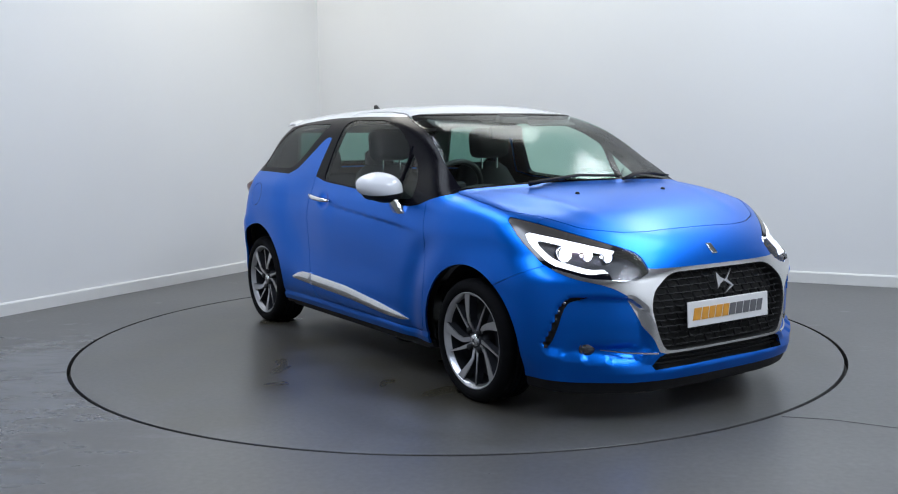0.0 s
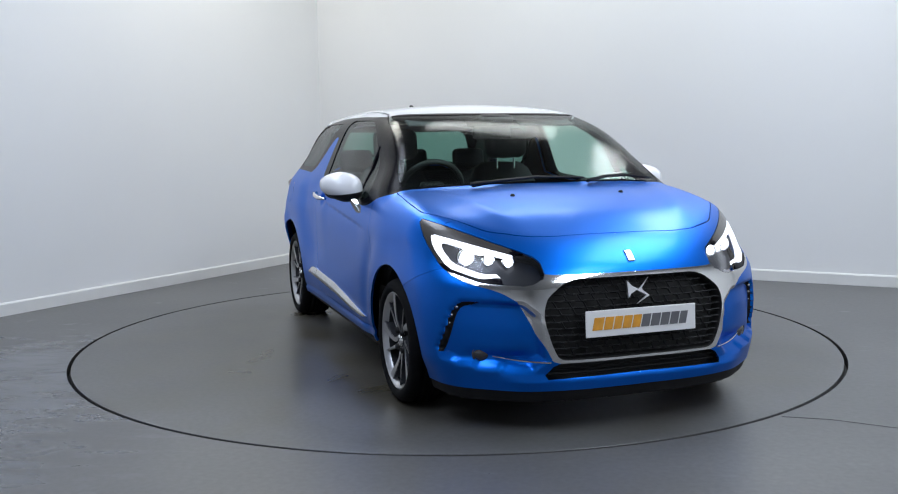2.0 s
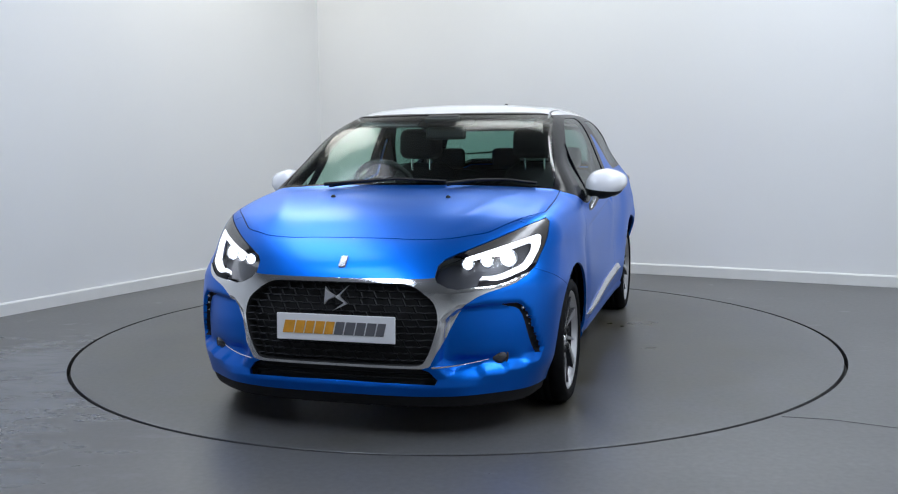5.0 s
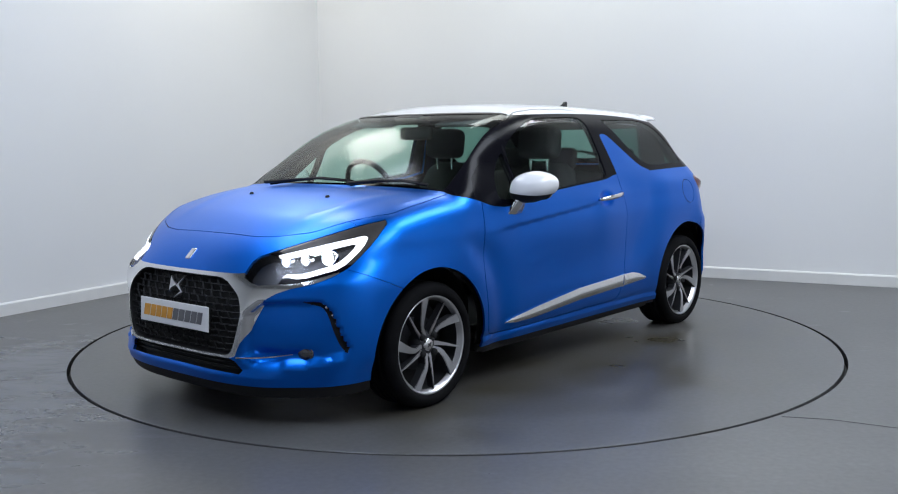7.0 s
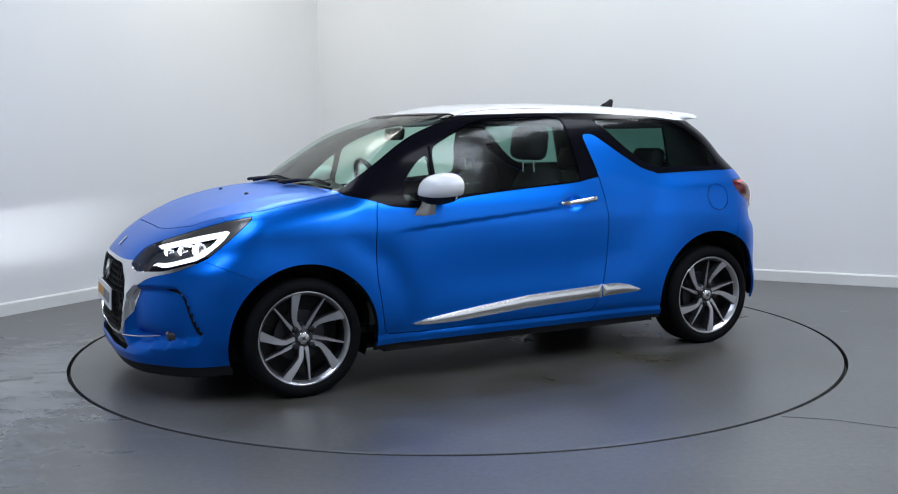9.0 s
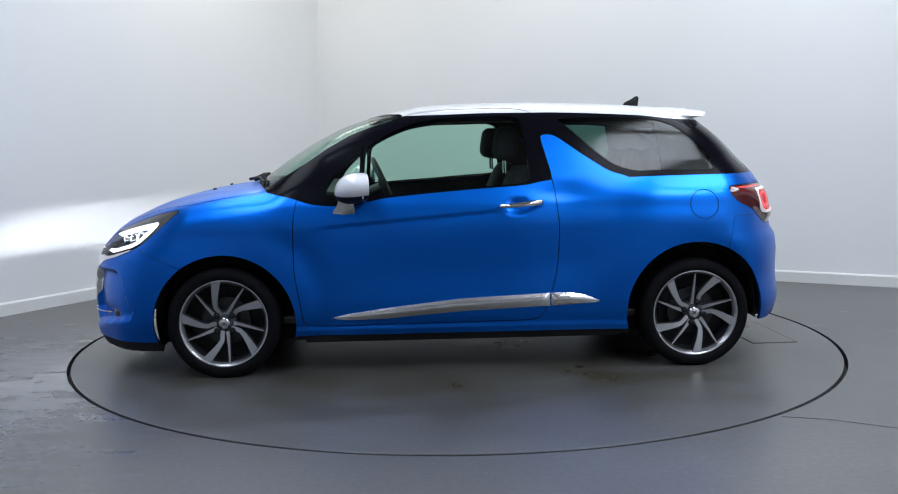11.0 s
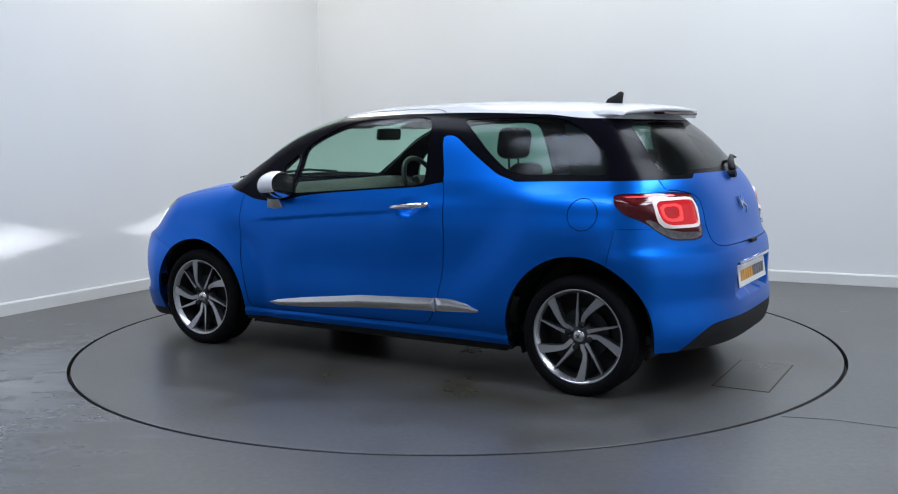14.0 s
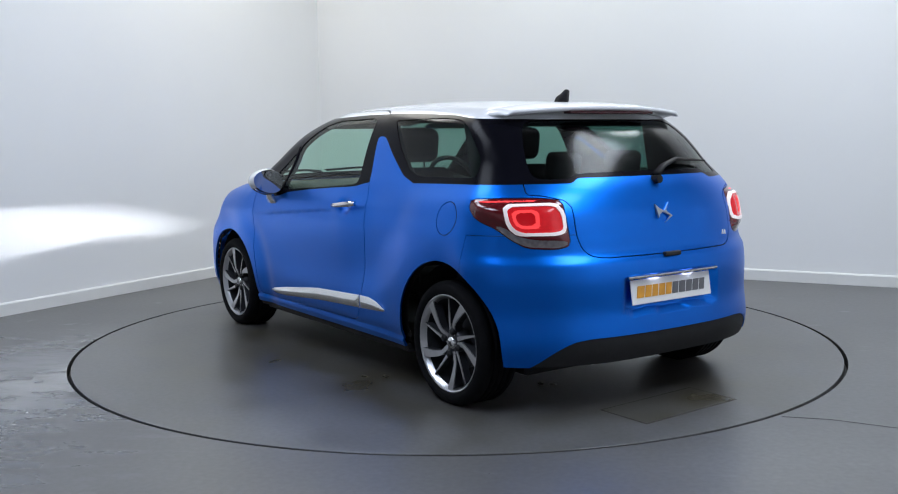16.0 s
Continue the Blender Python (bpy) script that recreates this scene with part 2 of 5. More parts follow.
for line in JOINTS:
    bm = bmesh.new()
    for (x0, y0), (x1, y1) in zip(line[:-1], line[1:]):
        prism(bm, [(x0, y0 - 0.002), (x1, y1 - 0.002), (x1, y1 + 0.002), (x0, y0 + 0.002)], 0.0004, 0.0016)
    bmesh.ops.recalc_face_normals(bm, faces=bm.faces[:])
    tagged(part("floor_joint", bm, FILLER, None), "thin dark joint across the grey floor", "floor joint", kind="structure")

# an oblong access plate let into the turntable, with a dark joint round it
bm = bmesh.new()
box(bm, -0.138, 0.138, -0.308, 0.308, 0.0002, 0.0012)
joint = part("plate_joint", bm, mat("rusty_joint", (0.045, 0.038, 0.030), 0.6, spots=0.4, scale=14), turntable, "dark rusty joint round the access plate", m=pose(-1.842, 0.118, 0, 0, 0, 1.5))
bm = bmesh.new()
box(bm, -0.130, 0.130, -0.300, 0.300, 0.0004, 0.0026, 0.001)
part("access_plate", bm, TABLE_TOP, joint, "grey painted access plate, damp")

bm = bmesh.new()
box(bm, -9, 9, -11, 7, CEIL, CEIL + 0.1)
tagged(part("ceiling", bm, CEILING, None), "plain unseen ceiling, darkened to grey to cut bounced light", "ceiling", kind="structure")

for x, y, lx, ly, power, colour in LAMPS:
    bm = bmesh.new()
    box(bm, -lx / 2 - 0.03, lx / 2 + 0.03, -ly / 2 - 0.03, ly / 2 + 0.03, -0.012, 0.03, 0.006)
    light = tagged(part("ceiling_light", bm, CEILING, None, m=pose(x, y, CEIL - 0.031)), "flat ceiling light panel, unseen and lit", "ceiling light", "studio lights")
    area_lamp("ceiling_lamp", pose(x, y, CEIL - 0.047), lx, ly, power, colour)
def curve(pts):
    """A smooth function through a few (at, value) pairs."""
    a = np.array(pts, float)
    a = a[np.argsort(a[:, 0])]
    x, y = a[:, 0], a[:, 1]
    d = np.diff(y) / np.diff(x)
    m = np.r_[d[0], np.where(d[1:] * d[:-1] > 0, 2 * d[1:] * d[:-1] / (d[1:] + d[:-1] + 1e-12 * np.sign(d[1:] + d[:-1] + 1e-15)), 0), d[-1]]

    def f(q):
        q = np.clip(q, x[0], x[-1])
        i = np.clip(np.searchsorted(x, q) - 1, 0, len(x) - 2)
        h = x[i + 1] - x[i]
        s = (q - x[i]) / h
        return (y[i] * (1 + 2 * s) * (1 - s) ** 2 + m[i] * h * s * (1 - s) ** 2
                + y[i + 1] * s * s * (3 - 2 * s) + m[i + 1] * h * s * s * (s - 1))
    return f


def smax(a, b, k):
    h = np.maximum(k - np.abs(a - b), 0) / k
    return np.maximum(a, b) + h * h * k / 4


def step(v, a, b):
    k = np.clip((v - a) / (b - a), 0, 1)
    return k * k * (3 - 2 * k)


def smin(a, b, k):
    return -smax(-a, -b, k)


# ---- the car: outlines on its form ----
def rounded(outline, times=2):
    p = np.array(outline, float)
    for _ in range(times):
        q = np.roll(p, -1, 0)
        far = np.linalg.norm(q - p, axis=1)[:, None]
        k = np.minimum(0.2, 0.022 / np.maximum(far, 1e-9))
        p = np.stack([(1 - k) * p + k * q, k * p + (1 - k) * q], 1).reshape(-1, 2)
    return p


def inside(u, v, outline):
    """Signed distance to an outline, below nought within it."""
    d, s = np.full(u.shape, 9.0), np.zeros(u.shape, bool)
    a = np.array(outline, float)
    for (x0, y0), (x1, y1) in zip(a, np.roll(a, -1, 0)):
        ex, ey = x1 - x0, y1 - y0
        k = np.clip(((u - x0) * ex + (v - y0) * ey) / (ex * ex + ey * ey + 1e-18), 0, 1)
        d = np.minimum(d, np.hypot(u - x0 - k * ex, v - y0 - k * ey))
        s ^= ((y0 > v) != (y1 > v)) & (u < ex * (v - y0) / (ey if abs(ey) > 1e-12 else 1e-12) + x0)
    return np.where(s, -d, d)


BELT = curve([(-1.6, 1.016), (-1.14, 1.010), (-0.90, 1.005), (-0.47, 0.995), (-0.336, 0.973), (-0.04, 0.953), (0.393, 0.916), (0.558, 0.886), (0.66, 0.880), (0.759, 0.889), (0.87, 0.922), (1.02, 0.957)])
RAIL = curve([(-1.5, 1.297), (-1.17, 1.309), (-0.96, 1.331), (-0.43, 1.350), (-0.2, 1.350), (0.08, 1.344), (0.30, 1.338), (0.5, 1.30)])
FIN = rounded([(-0.47, 0.90), (-0.480, 1.02), (-0.424, 1.232), (-0.50, 1.232), (-0.633, 1.135), (-0.782, 1.037), (-0.90, 1.004), (-0.95, 0.90)], 2)
DOOR = rounded([(0.80, 1.0), (0.852, 0.90), (0.866, 0.76), (0.866, 0.55), (0.846, 0.43), (0.822, 0.262), (0.70, 0.256), (-0.38, 0.268), (-0.42, 0.29), (-0.462, 0.38), (-0.500, 0.55), (-0.510, 0.75), (-0.492, 0.93), (-0.468, 1.05)], 2)
PANE_DOOR = rounded([(0.508, 0.925), (0.490, 1.175), (0.36, 1.25), (0.24, 1.300), (0.10, 1.325), (-0.28, 1.332), (-0.335, 1.31), (-0.366, 1.0), (-0.33, 0.982), (0.1, 0.952)], 2)
PANE_VENT = rounded([(0.700, 0.915), (0.530, 0.912), (0.517, 1.150), (0.575, 1.11), (0.66, 1.03), (0.70, 0.96)], 2)
PANE_REAR = rounded([(-0.52, 1.315), (-0.58, 1.27), (-0.70, 1.155), (-0.82, 1.065), (-0.92, 1.038), (-1.36, 1.040), (-1.33, 1.13), (-1.18, 1.26), (-1.08, 1.305), (-0.95, 1.318)], 2)
PANE_FRONT = rounded([(-0.3, 0.90), (0.725, 0.90), (0.708, 1.03), (0.658, 1.17), (0.598, 1.318), (0.565, 1.346), (-0.3, 1.352)], 1)
PANE_BACK = rounded([(-0.3, 1.062), (0.40, 1.058), (0.45, 1.036), (0.60, 1.034), (0.555, 1.18), (0.50, 1.27), (0.44, 1.296), (-0.3, 1.302)], 2)
BONNET = rounded([(0.8, -0.3), (1.800, -0.3), (1.795, 0.29), (1.768, 0.414), (1.69, 0.557), (1.60, 0.625), (1.463, 0.722), (1.40, 0.752), (1.2, 0.757), (1.0, 0.745), (0.8, 0.74)], 2)
LAMP_EDGE = rounded([(-0.850, 0.648), (-0.805, 0.720), (-0.69, 0.757), (-0.488, 0.815), (-0.36, 0.850), (-0.238, 0.874), (-0.30, 0.78), (-0.405, 0.672), (-0.59, 0.624), (-0.790, 0.614)], 1)
LAMP_LENS = rounded([(-0.835, 0.650), (-0.795, 0.705), (-0.69, 0.735), (-0.46, 0.785), (-0.318, 0.812), (-0.345, 0.755), (-0.425, 0.680), (-0.59, 0.640), (-0.66, 0.650), (-0.76, 0.636)], 1)
LAMP_CORE = rounded([(-0.87, 0.60), (-0.87, 0.72), (-0.73, 0.742), (-0.68, 0.724), (-0.47, 0.766), (-0.365, 0.786), (-0.385, 0.750), (-0.445, 0.698), (-0.59, 0.660), (-0.66, 0.662), (-0.70, 0.60)], 1)
GRILLE = rounded([(-0.3, 0.641), (0.283, 0.639), (0.335, 0.622), (0.402, 0.572), (0.420, 0.53), (0.424, 0.48), (0.394, 0.376), (0.368, 0.325), (0.345, 0.3125), (-0.3, 0.3125)], 1)
WING = rounded([(-0.3, 0.655), (0.36, 0.656), (0.40, 0.66), (0.60, 0.665), (0.735, 0.668), (0.740, 0.657), (0.693, 0.624), (0.58, 0.594), (0.505, 0.544), (0.460, 0.454), (0.410, 0.35), (0.384, 0.301), (-0.3, 0.302)], 1)
INTAKE = rounded([(-0.3, 0.301), (0.376, 0.301), (0.432, 0.234), (0.30, 0.238), (-0.3, 0.244)], 1)
VENT = rounded([(0.640, 0.549), (0.712, 0.549), (0.744, 0.508), (0.786, 0.345), (0.770, 0.318), (0.754, 0.342), (0.724, 0.488), (0.704, 0.526), (0.660, 0.538)], 1)
CHEEK = np.array([(0.44, 0.50), (0.49, 0.548), (0.60, 0.558), (0.716, 0.556), (0.750, 0.508), (0.792, 0.345), (0.772, 0.302), (0.66, 0.280), (0.54, 0.264), (0.46, 0.268), (0.415, 0.318)])
TAILLAMP = rounded([(-0.420, 0.955), (-0.60, 0.960), (-0.735, 0.958), (-0.815, 0.947), (-0.838, 0.85), (-0.855, 0.755), (-0.80, 0.740), (-0.67, 0.746), (-0.60, 0.783), (-0.54, 0.828), (-0.445, 0.866), (-0.412, 0.91)], 1)
GATE = rounded([(-0.3, 0.690), (0.40, 0.696), (0.450, 0.708), (0.483, 0.74), (0.500, 0.80), (0.498, 0.94), (0.60, 0.968), (0.660, 0.97), (0.640, 1.03), (0.60, 1.2), (-0.3, 1.2)], 1)
VALANCE = curve([(0.0, 0.352), (0.45, 0.354), (0.54, 0.345), (0.61, 0.315), (0.71, 0.235), (0.78, 0.19), (1.0, 0.15)])
PLATE_BAY = np.array([(-0.4, 0.606), (0.300, 0.606), (0.290, 0.455), (0.26, 0.440), (-0.4, 0.440)])
SPEAR = [(0.685, 0.300), (0.60, 0.322), (0.423, 0.347), (0.017, 0.391), (-0.457, 0.411), (-0.457, 0.344), (0.0, 0.325), (0.421, 0.293), (0.60, 0.291)]
SPEAR_END = [(-0.463, 0.411), (-0.56, 0.412), (-0.64, 0.398), (-0.722, 0.366), (-0.70, 0.357), (-0.463, 0.344)]
ROOF_ARC = rounded([(0.33, 1.325), (0.22, 1.356), (0.05, 1.371), (-0.2, 1.377), (-0.31, 1.373), (-0.38, 1.358), (-0.42, 1.325)], 2)
TAIL_RING = rounded([(-0.562, 0.930), (-0.785, 0.936), (-0.828, 0.90), (-0.838, 0.815), (-0.80, 0.797), (-0.63, 0.797), (-0.585, 0.835)], 1)
TAIL_RED = rounded([(-0.580, 0.917), (-0.775, 0.922), (-0.812, 0.89), (-0.822, 0.825), (-0.79, 0.811), (-0.64, 0.811), (-0.600, 0.845)], 1)
TAIL_GLOW = rounded([(-0.600, 0.903), (-0.715, 0.906), (-0.722, 0.835), (-0.71, 0.828), (-0.645, 0.828), (-0.615, 0.85)], 1)
TAIL_CORE = rounded([(-0.618, 0.892), (-0.700, 0.895), (-0.706, 0.843), (-0.65, 0.840), (-0.628, 0.855)], 1)
TAIL_STRIP = rounded([(-0.455, 0.946), (-0.70, 0.950), (-0.70, 0.944), (-0.455, 0.937)], 1)
TAIL_CLEAR = rounded([(-0.535, 0.838), (-0.60, 0.785), (-0.67, 0.752), (-0.80, 0.746), (-0.840, 0.758), (-0.838, 0.775), (-0.70, 0.780), (-0.62, 0.800), (-0.575, 0.836)], 1)
# the car's form: x ahead, y to its left, z up from the ground, origin midway between the axles
HALF = curve([(0.10, 0.775), (0.22, 0.815), (0.30, 0.842), (0.42, 0.852), (0.6, 0.856), (0.76, 0.857), (0.87, 0.838), (0.95, 0.806), (1.0, 0.785), (1.23, 0.692), (1.34, 0.628), (1.45, 0.53)])
TAPER = curve([(-2.0, -0.03), (-1.6, -0.002), (-1.2, 0.0), (-0.5, -0.004), (0.2, -0.006), (0.8, -0.006), (1.25, 0.0), (1.6, -0.03), (2.1, -0.09)])
NOSE = curve([(0.10, 1.96), (0.2, 2.0), (0.3, 2.022), (0.42, 2.025), (0.52, 2.016), (0.6, 1.995), (0.66, 1.972), (0.72, 1.938), (0.80, 1.875), (0.95, 1.75)])
TAIL = curve([(0.15, -1.78), (0.22, -1.835), (0.32, -1.86), (0.48, -1.844), (0.58, -1.846), (0.665, -1.836), (0.72, -1.806), (0.78, -1.793), (0.876, -1.772), (0.96, -1.735), (1.02, -1.700), (1.2, -1.540), (1.32, -1.385), (1.45, -1.2)])
HOOD = curve([(0.9, 0.992), (1.1, 0.982), (1.352, 0.95), (1.6, 0.89), (1.8, 0.802), (1.9, 0.748), (2.1, 0.62)])
SCREEN = curve([(0.1, 1.47), (0.29, 1.395), (0.42, 1.362), (0.6, 1.300), (0.77, 1.22), (0.94, 1.115), (1.10, 1.00), (1.3, 0.85), (2.1, 0.2)])
ROOF = curve([(-1.6, 1.335), (-1.35, 1.374), (-1.07, 1.396), (-0.73, 1.413), (-0.39, 1.421), (-0.05, 1.417), (0.12, 1.410), (0.29, 1.394), (0.5, 1.36), (1.0, 1.25)])


def form(P):
    """Below nought inside the car's outer form, above it outside."""
    x, y, z = P[..., 0], np.abs(P[..., 1]), P[..., 2]
    low = np.clip((0.95 - z) / 0.3, 0, 1)
    w = HALF(z) + TAPER(x) * (0.35 + 0.65 * low)
    w = w - 0.030 * step(x, 0.95, 1.40) * step(z, 0.58, 0.76)
    w = w - 0.038 * step(x, 0.05, 0.75) * step(z, 0.93, 1.12)
    for cx in (1.237, -1.238):  # swollen haunches over the wheels
        r = np.hypot(x - cx, (z - 0.42) * 0.9)
        w = w + 0.014 * np.exp(-((r - 0.30) / 0.16) ** 2)
    # hollowed flank between the wheels
    w = w - 0.010 * np.exp(-((x - 0.0) / 0.55) ** 4 - ((z - 0.53) / 0.13) ** 2)
    # a crease that rises along the door, a shoulder behind it, a hollow behind the handle
    under = (0.765 + 0.079 * (0.76 - x)) - z
    w = w - 0.010 * np.where(under > 0, np.exp(-under / 0.09), np.exp(under / 0.004)) * step(x, -0.30, -0.1) * step(-x, -0.80, -0.55)
    w = w + 0.010 * np.exp(-((z - 0.93) / 0.05) ** 2) * step(-x, 0.50, 0.85)
    w = w - 0.016 * np.exp(-(((x + 0.287) / 0.062) ** 2 + ((z - 0.865) / 0.040) ** 2) ** 2)
    # the rear haunch stands out from a valley ahead of it, the front wing from one behind its wheel
    reach = np.hypot(x + 1.238, z - 0.30)
    w = w - 0.018 * step(reach, 0.44, 0.70) * step(x, -1.05, -0.80) * step(-x, 0.22, 0.62) * step(z, 0.36, 0.60) * step(-z, -1.02, -0.90)
    reach = np.hypot(x - 1.237, z - 0.30)
    w = w - 0.013 * np.exp(-((reach - 0.53) / 0.075) ** 2) * step(-x, -1.18, -0.95) * step(-z, -0.84, -0.62)
    # a ledge along the sill
    w = w + 0.013 * step(-z, -0.252, -0.240) * step(x, -0.95, -0.88) * step(-x, -0.93, -0.86)
    # the cabin narrows towards the rear
    w = w - 0.032 * step(z, 0.92, 1.14) * step(-x, 0.55, 1.40)
    # a rounded shoulder that runs from the rear arch round below the lamp
    w = w + 0.014 * np.exp(-((z - 0.67) / 0.075) ** 2) * step(-x, 1.25, 1.50)
    side = (y - w) * 0.95
    ridge = 0.60 - 0.30 * (x - 1.10)
    hood = 0.006 * np.exp(-((y - ridge) / 0.055) ** 2) * step(x, 1.05, 1.30) * step(-x, -1.75, -1.55) + HOOD(x + 0.10 * (y / 0.75) ** 2.5) - 0.02 * (y / 0.75) ** 3
    glass = SCREEN(x + 0.13 * (y / 0.7) ** 2.2)
    roof = ROOF(x) - 0.045 * (y / 0.6) ** 2.2
    top = smax(hood, smin(roof, glass, 0.05), 0.03)
    lid = (z - top) * 0.85
    blunt = 1 - step(z, 0.60, 0.72)
    ledge = 0.020 * step(-z, -0.254, -0.226) * step(-y, -0.66, -0.48)
    nose = (x - (NOSE(z) + ledge - (0.39 - 0.055 * blunt) * (y / 0.82) ** (2.9 + 0.5 * blunt))) * 0.85
    upper = step(z, 0.93, 1.12)
    tail = ((TAIL(z) + (0.27 + 0.09 * upper) * (y / 0.82) ** (3.4 - 0.5 * upper)) - x) * 0.8
    g = smax(side, lid, 0.09)
    g = smax(g, nose, 0.06)
    g = smax(g, tail, 0.08)
    g = smax(g, 0.115 - z, 0.04)
    front = (x > 1.5) & (z < 0.62) & (y > 0.3)
    if front.any():
        u, v = y[front], z[front]
        sunk = 0.033 * step(-inside(u, v, CHEEK), -0.002, 0.020) + 0.020 * np.exp(-((v - 0.318) / 0.024) ** 2) * step(u, 0.42, 0.50) * step(-u, -0.72, -0.63)
        g[front] += sunk
    back = (x < -1.5) & (z > 0.40) & (z < 0.66) & (y < 0.40)
    if back.any():
        g[back] += 0.026 * step(-inside(y[back], z[back], PLATE_BAY), -0.004, 0.012)
    return g


def meet(base, way, far=2.6, steps=90):
    """Where rays from within leave the form."""
    r = np.linspace(0.0, far, steps)
    lo, hi = np.zeros(len(base)), np.full(len(base), far)
    found = np.zeros(len(base), bool)
    for a, b in zip(r[:-1], r[1:]):
        out = (form(base + way * b) > 0) & ~found
        lo[out], hi[out] = a, b
        found |= out
    for _ in range(26):
        mid = (lo + hi) / 2
        out = form(base + way * mid[:, None]) > 0
        hi[out], lo[~out] = mid[out], mid[~out]
    return base + way * hi[:, None]
# ---- the car's shell as a fine skin over its form, cut into panels ----
def half_skin():
    n_rear, n_side, n_front, n_up = 70, 140, 120, 210
    base, head = [], []
    for i in range(n_rear):
        a = math.pi * (1 - 0.5 * i / n_rear)
        base.append((-1.08, 0.0)), head.append((math.cos(a), math.sin(a)))
    for i in range(n_side + 1):
        base.append((-1.08 + 2.12 * i / n_side, 0.0)), head.append((0.0, 1.0))
    for i in range(1, n_front + 1):
        a = math.pi / 2 * (1 - i / n_front)
        base.append((1.04, 0.0)), head.append((math.cos(a), math.sin(a)))
    base, head = np.array(base), np.array(head)
    up = np.radians(np.linspace(-46, 90, n_up))
    ns = len(base)
    B = np.zeros((ns, n_up, 3))
    D = np.zeros((ns, n_up, 3))
    B[..., :2], B[..., 2] = base[:, None], 0.68
    D[..., :2], D[..., 2] = head[:, None] * np.cos(up)[None, :, None], np.sin(up)[None]
    V = meet(B.reshape(-1, 3), D.reshape(-1, 3))
    V[np.abs(V[:, 1]) < 1e-6, 1] = 0.0
    i, j = np.meshgrid(np.arange(ns - 1), np.arange(n_up - 1), indexing="ij")
    a, b = (i * n_up + j).ravel(), ((i + 1) * n_up + j).ravel()
    F = np.concatenate([np.stack([a, a + 1, b], 1), np.stack([a + 1, b + 1, b], 1)])
    return V, F


def cut(V, F, phi):
    """Splits the triangles along phi = 0."""
    val = phi(V)
    val = np.where(np.abs(val) < 2e-5, 2e-5, val)
    s = val[F] > 0
    cross = s.any(1) & ~s.all(1)
    if not cross.any():
        return V, F
    keep, T, ts = F[~cross], F[cross], s[cross]
    odd = np.where(ts.sum(1) == 1, ts.argmax(1), (~ts).argmax(1))
    r = np.arange(len(T))
    a, b, c = T[r, odd], T[r, (odd + 1) % 3], T[r, (odd + 2) % 3]
    E = np.sort(np.concatenate([np.stack([a, b], 1), np.stack([a, c], 1)]), axis=1)
    U, idx = np.unique(E, axis=0, return_inverse=True)
    idx = idx.ravel()
    k = val[U[:, 0]] / (val[U[:, 0]] - val[U[:, 1]])
    N = V[U[:, 0]] * (1 - k[:, None]) + V[U[:, 1]] * k[:, None]
    p, q = len(V) + idx[:len(T)], len(V) + idx[len(T):]
    return np.concatenate([V, N]), np.concatenate([keep, np.stack([a, p, q], 1), np.stack([p, b, c], 1), np.stack([p, c, q], 1)])


def normals(V):
    e = 0.004
    g = np.stack([form(V + np.eye(3)[i] * e) - form(V - np.eye(3)[i] * e) for i in range(3)], 1)
    g[np.abs(V[:, 1]) < 1e-6, 1] = 0
    return g / np.maximum(np.linalg.norm(g, axis=1), 1e-9)[:, None]


def lamp_u(P):
    return -0.6 * P[:, 0] + 0.8 * P[:, 1]


def tail_u(P):
    return 0.7071 * (P[:, 0] + P[:, 1])


def f_band(P):
    x, y, z = P.T
    belt = BELT(x) + np.where(x < -1.4, 0.022 * step(y, 0.46, 0.40), 0)
    return np.maximum(np.maximum(belt - z, x - (1.115 - 0.10 * (y / 0.72) ** 2)), -inside(x, z, FIN))


def f_roof(P):
    x, y, z = P.T
    return np.maximum(RAIL(x) - z, x - (0.415 - 0.12 * (y / 0.56) ** 2))


